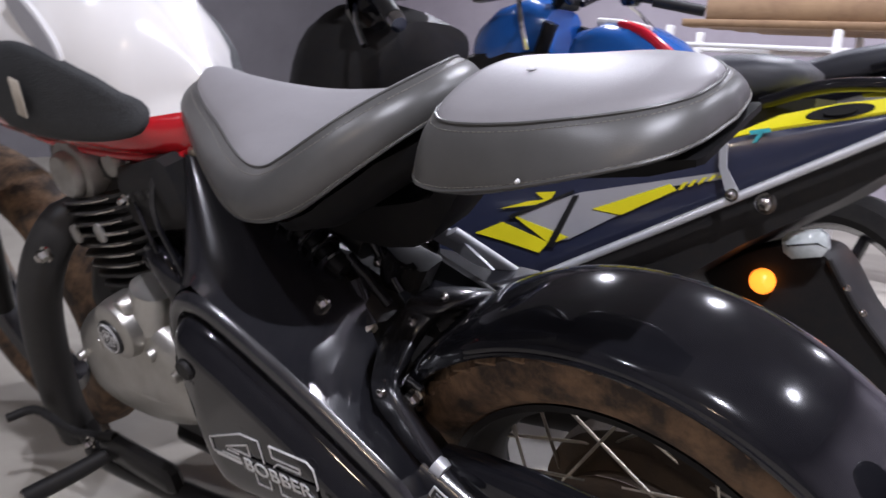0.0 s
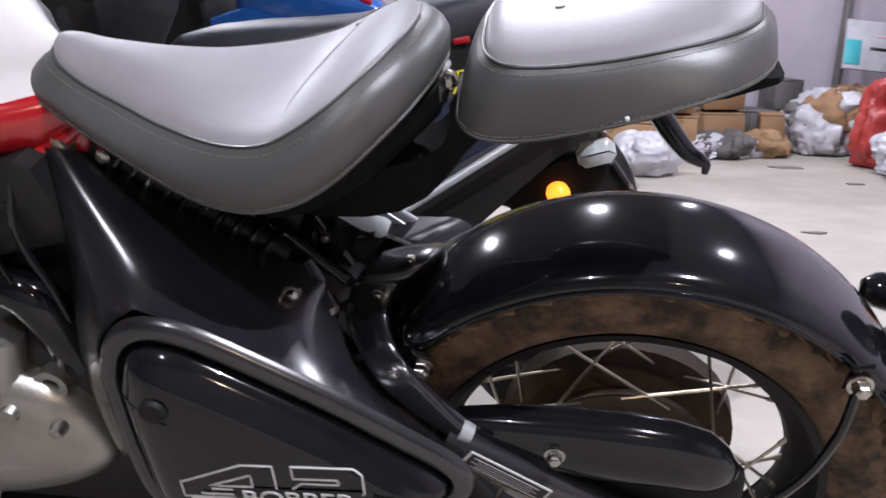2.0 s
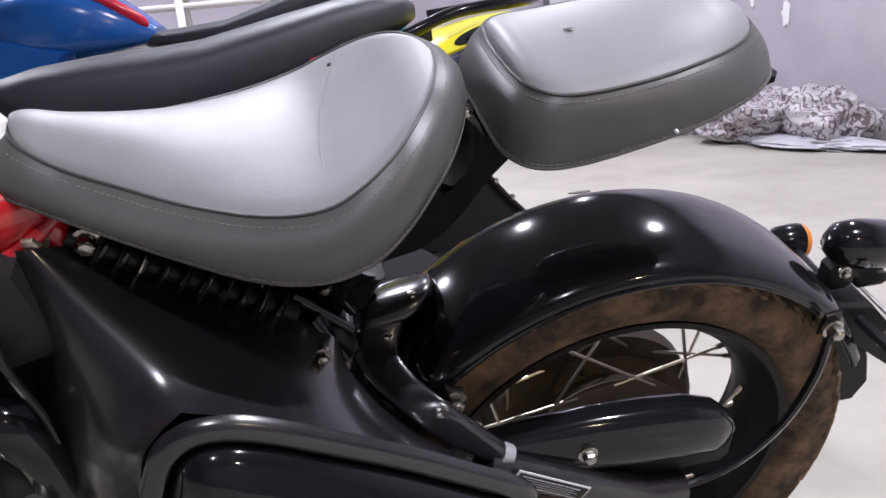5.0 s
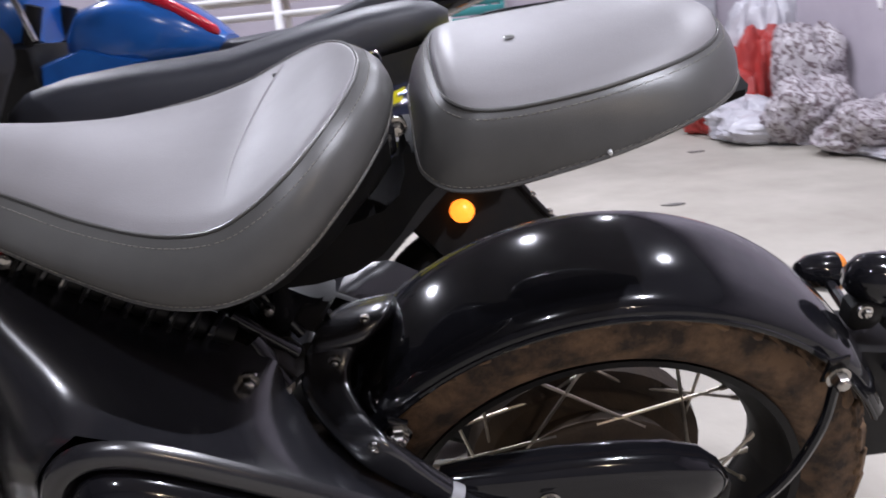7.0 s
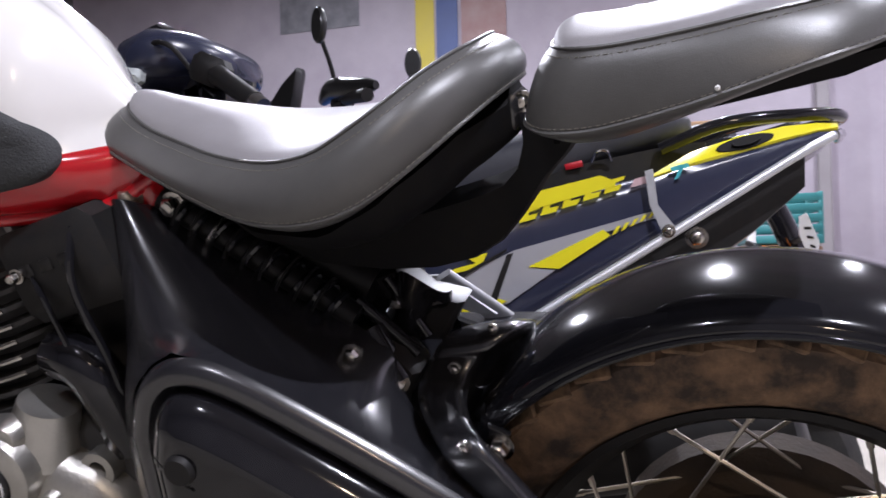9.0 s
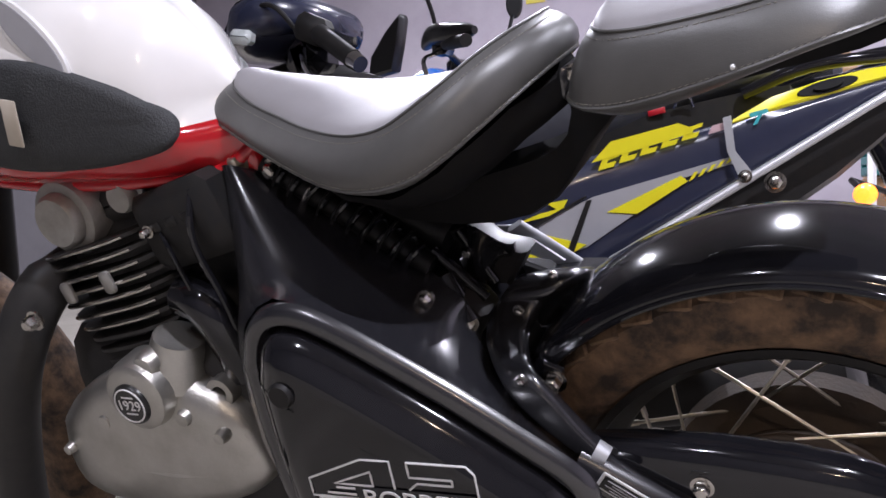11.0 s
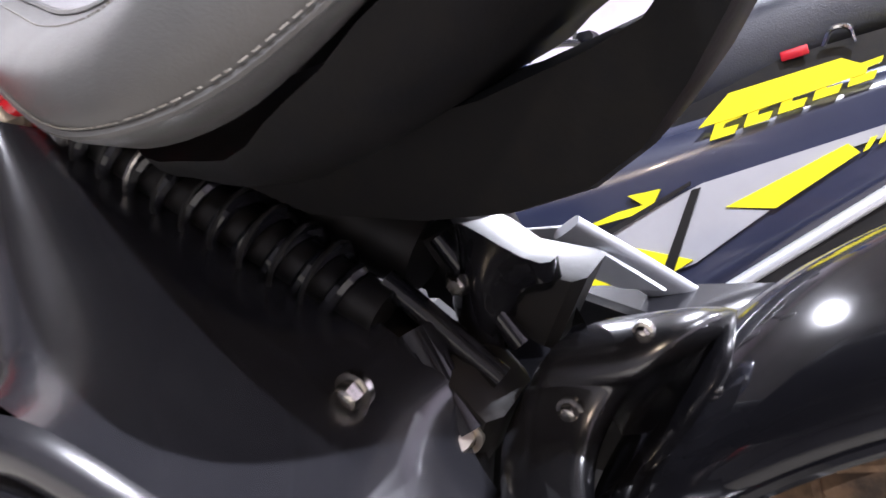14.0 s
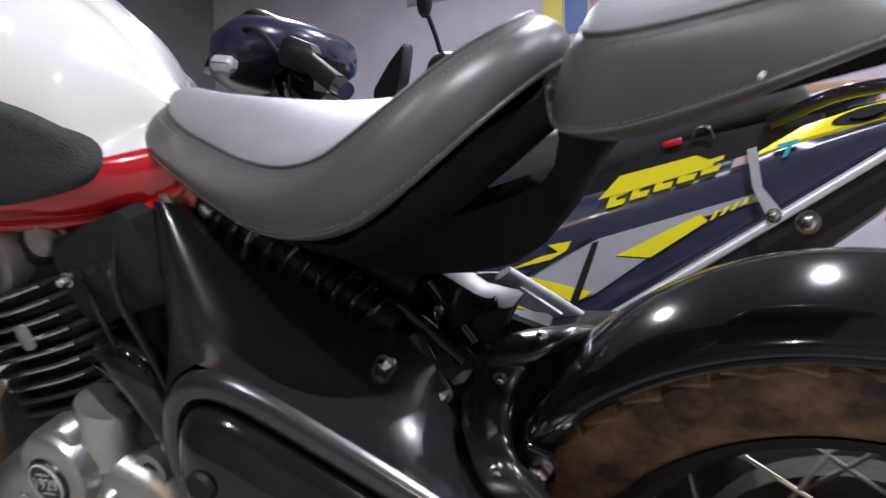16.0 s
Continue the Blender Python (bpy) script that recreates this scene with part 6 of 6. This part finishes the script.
def carton(name, label, mat, x, y, z, sx, sy, sz, turn):
    ob = thing(name, pose(x, y, z, 0, 0, turn), label, "box", "boxes along the wall")
    part("carton_body", block((sx, sy, sz), (0, 0, sz / 2), 0.006), mat, ob)
    part("flap", block((sx * 0.98, sy * 0.48, 0.006), (0, 0, 0), 0.001, Matrix.Translation((0, -sy * 0.26, sz + 0.006))), mat, ob)
    part("flap", block((sx * 0.98, sy * 0.48, 0.006), (0, 0, 0), 0.001, Matrix.Translation((0, sy * 0.26, sz + 0.012)) @ Matrix.Rotation(radians(4), 4, "X")), mat, ob)
    return ob


box_rng = random.Random(3)
for i, (x, y, z, s, m) in enumerate(((0.62, 4.95, 0, 0.36, CARD), (0.95, 5.2, 0, 0.34, CARD), (1.22, 5.45, 0, 0.36, GREY_JUNK), (0.60, 4.95, 0.30, 0.30, CARD), (0.98, 5.25, 0.30, 0.28, CARD), (1.50, 5.55, 0, 0.32, CARD),
                                     (0.34, 4.55, 0, 0.44, CARD), (0.32, 4.57, 0.29, 0.40, CARD), (0.30, 4.55, 0.502, 0.42, CARD), (1.75, 5.5, 0, 0.26, GREY_JUNK), (1.45, 5.55, 0.28, 0.24, GREY_JUNK), (1.30, 5.1, 0, 0.16, CARD))):
    carton("cardboard_box", "worn brown cardboard box in the heap" if m is CARD else "dark grey box in the heap", m, x, y, z, s, s * 0.8, 0.27 if z == 0 else 0.2, box_rng.uniform(-25, 25))
rng2 = random.Random(8)
for i in range(26):
    x = 0.9 + 1.15 * rng2.random()
    y = 4.85 + 0.45 * (x - 0.5) + rng2.uniform(-0.1, 0.2)
    s = rng2.uniform(0.04, 0.09)
    ob = part("scrap_piece", lump(s, s * 0.8, s * 1.0, 20 + i, 0.35, 9), rng2.choice([GREY_JUNK, CARD, WHITE_BAG, GREY_JUNK]), None, "small scrap lying before the heap")
    ob.matrix_basis = pose(x, min(y, 5.4), 0, 0, 0, rng2.uniform(0, 90))
    tagged(ob, category="scrap", group="scraps before the heap")
crate = thing("plastic_crate", pose(0.29, 4.55, 0.715, 0, 0, 8), "teal slatted plastic crate on the boxes", "crate")
for s in (-1, 1):
    for k in range(5):
        part("slat", block((0.42, 0.012, 0.045), (0, s * 0.16, 0.03 + 0.06 * k), 0.003), TEAL_CRATE, crate)
        part("slat", block((0.012, 0.32, 0.045), (s * 0.21, 0, 0.03 + 0.06 * k), 0.003), TEAL_CRATE, crate)
    for q in (-1, 1):
        part("post", block((0.03, 0.03, 0.30), (s * 0.20, q * 0.15, 0.15), 0.004), TEAL_CRATE, crate)
part("base", block((0.41, 0.31, 0.01), (0, 0, 0.008), 0.002), TEAL_CRATE, crate)
panel_m = pose(2.0, 5.40, 0.72, -14, 6, 4)
board = part("paper_panel", block((0.40, 0.03, 0.34), (0, 0, 0), 0.004), PANEL_PAPER, None, "whitish printed board leaning on the heap")
board.matrix_basis = panel_m
tagged(board, category="board")
for x0, x1, z0, z1, mt in ((-0.20, -0.09, -0.14, 0.03, TEAL_DECAL), (-0.03, 0.10, -0.03, -0.01, BADGE_BLACK), (0.0, 0.15, 0.06, 0.075, PINK_DECAL), (0.11, 0.19, -0.16, -0.04, TEAL_DECAL)):
    part("printed_bar", block((x1 - x0, 0.004, z1 - z0), ((x0 + x1) / 2, -0.017, (z0 + z1) / 2), 0.001), mt, board)
post = part("dark_post", block((0.045, 0.05, 1.35), (0, 0, 0.675), 0.006), GREY_JUNK, None, "dark wooden post leaning in the corner")
post.matrix_basis = pose(1.83, 5.66, 0, 2, 2, 10)
tagged(post, category="post")
heap_rng = random.Random(12)
for i in range(16):
    k = heap_rng.uniform(0.06, 0.12)
    x = 0.55 + 0.85 * heap_rng.random()
    ob = part("rag", lump(k * 1.4, k, k * 1.5, 90 + i, 0.34, 18), heap_rng.choice([GREY_JUNK, CARD, WHITE_BAG, GREY_JUNK, WOOD]), None, "crumpled rag or wrapping in the heap")
    ob.matrix_basis = pose(x, 4.62 + 0.5 * (x - 0.5) + 0.12 * heap_rng.random(), 0, 0, 0, heap_rng.uniform(0, 180))
    tagged(ob, category="rag", group="rags in the heap")
for i in range(16):
    x = 1.52 + 0.62 * heap_rng.random()
    k = heap_rng.uniform(0.10, 0.17)
    z = 0.0 if i < 8 else 0.16
    ob = part("rag", lump(k * 1.3, k, k * 1.7, 60 + i, 0.32, 18), heap_rng.choice([GREY_JUNK, CARD, WHITE_BAG, GREY_JUNK, CARD]), None, "crumpled rag or wrapping in the heap")
    ob.matrix_basis = pose(x, 5.15 + 0.32 * heap_rng.random(), z, 0, 0, heap_rng.uniform(0, 180))
    tagged(ob, category="rag", group="rags in the heap")
mark_rng = random.Random(4)
for x, y, w in ((0.956, 2.62, 0.05), (1.28, 4.49, 0.12), (1.5, 3.9, 0.05), (1.2, 5.0, 0.10)):
    loop = [(w * (1 + 0.4 * mark_rng.uniform(-1, 1)) * math.cos(a), 0.35 * w * (1 + 0.4 * mark_rng.uniform(-1, 1)) * math.sin(a)) for a in (2 * math.pi * k / 14 for k in range(14))]
    ob = part("litter", slab(loop, 0.006, 0.002, Matrix.Rotation(radians(90), 4, "X")), GREY_JUNK, None, "dark flat scrap on the floor")
    ob.matrix_basis = pose(x, y, 0.003, 0, 0, mark_rng.uniform(-20, 20))
    tagged(ob, category="litter")

# metal rack and planks behind the bikes
rack = thing("display_rack", pose(-0.75, 3.5, 0), "white metal rack carrying raw wooden planks", "rack")
for x in (-0.75, 0.05, 0.85):
    for y in (-0.2, 0.2):
        part("post", block((0.035, 0.035, 1.15), (x, y, 0.575), 0.004), PATCH_WHITE, rack)
for k, z in enumerate((0.30, 0.98, 1.06)):
    for y in (-0.2, 0.2):
        part("bar", block((1.66, 0.025, 0.022), (0.05, y, z), 0.003), PATCH_WHITE, rack)
for k in range(4):
    pl = part("wooden_plank", block((1.5 - 0.12 * k, 0.11, 0.035), (0, 0, 0), 0.004), WOOD, None, "raw brown plank lying on the rack")
    pl.matrix_basis = pose(-0.70 + 0.03 * k, 3.34 + 0.115 * k, 1.1675, 0, 0, 1.5 * k - 2)
    tagged(pl, category="plank", group="planks on the rack")
for k in range(3):
    pl = part("wooden_plank", block((1.35 - 0.1 * k, 0.13, 0.10), (0, 0, 0), 0.004), WOOD, None, "thick raw plank lying on the rack")
    pl.matrix_basis = pose(-0.66 + 0.05 * k, 3.37 + 0.14 * k, 1.235, 0, 0, k - 1)
    tagged(pl, category="plank", group="planks on the rack")


def poster(x0, x1, z0, z1, mat, label):
    ob = part("poster", block((x1 - x0, 0.008, z1 - z0), ((x0 + x1) / 2, 5.594, (z0 + z1) / 2), 0.001), mat, None, label, smooth=False)
    return tagged(ob, category="poster")


poster(-2.36, -2.20, 2.22, 3.1, POSTER_YELLOW, "yellow poster strip on the wall")
poster(-2.18, -2.00, 2.23, 3.1, POSTER_BLUE, "blue poster strip on the wall")
poster(-1.97, -1.60, 2.26, 3.1, POSTER_RED, "faded brown and red poster on the wall")
poster(-3.6, -2.86, 2.66, 3.2, POSTER_GREY, "dark grey poster on the wall")
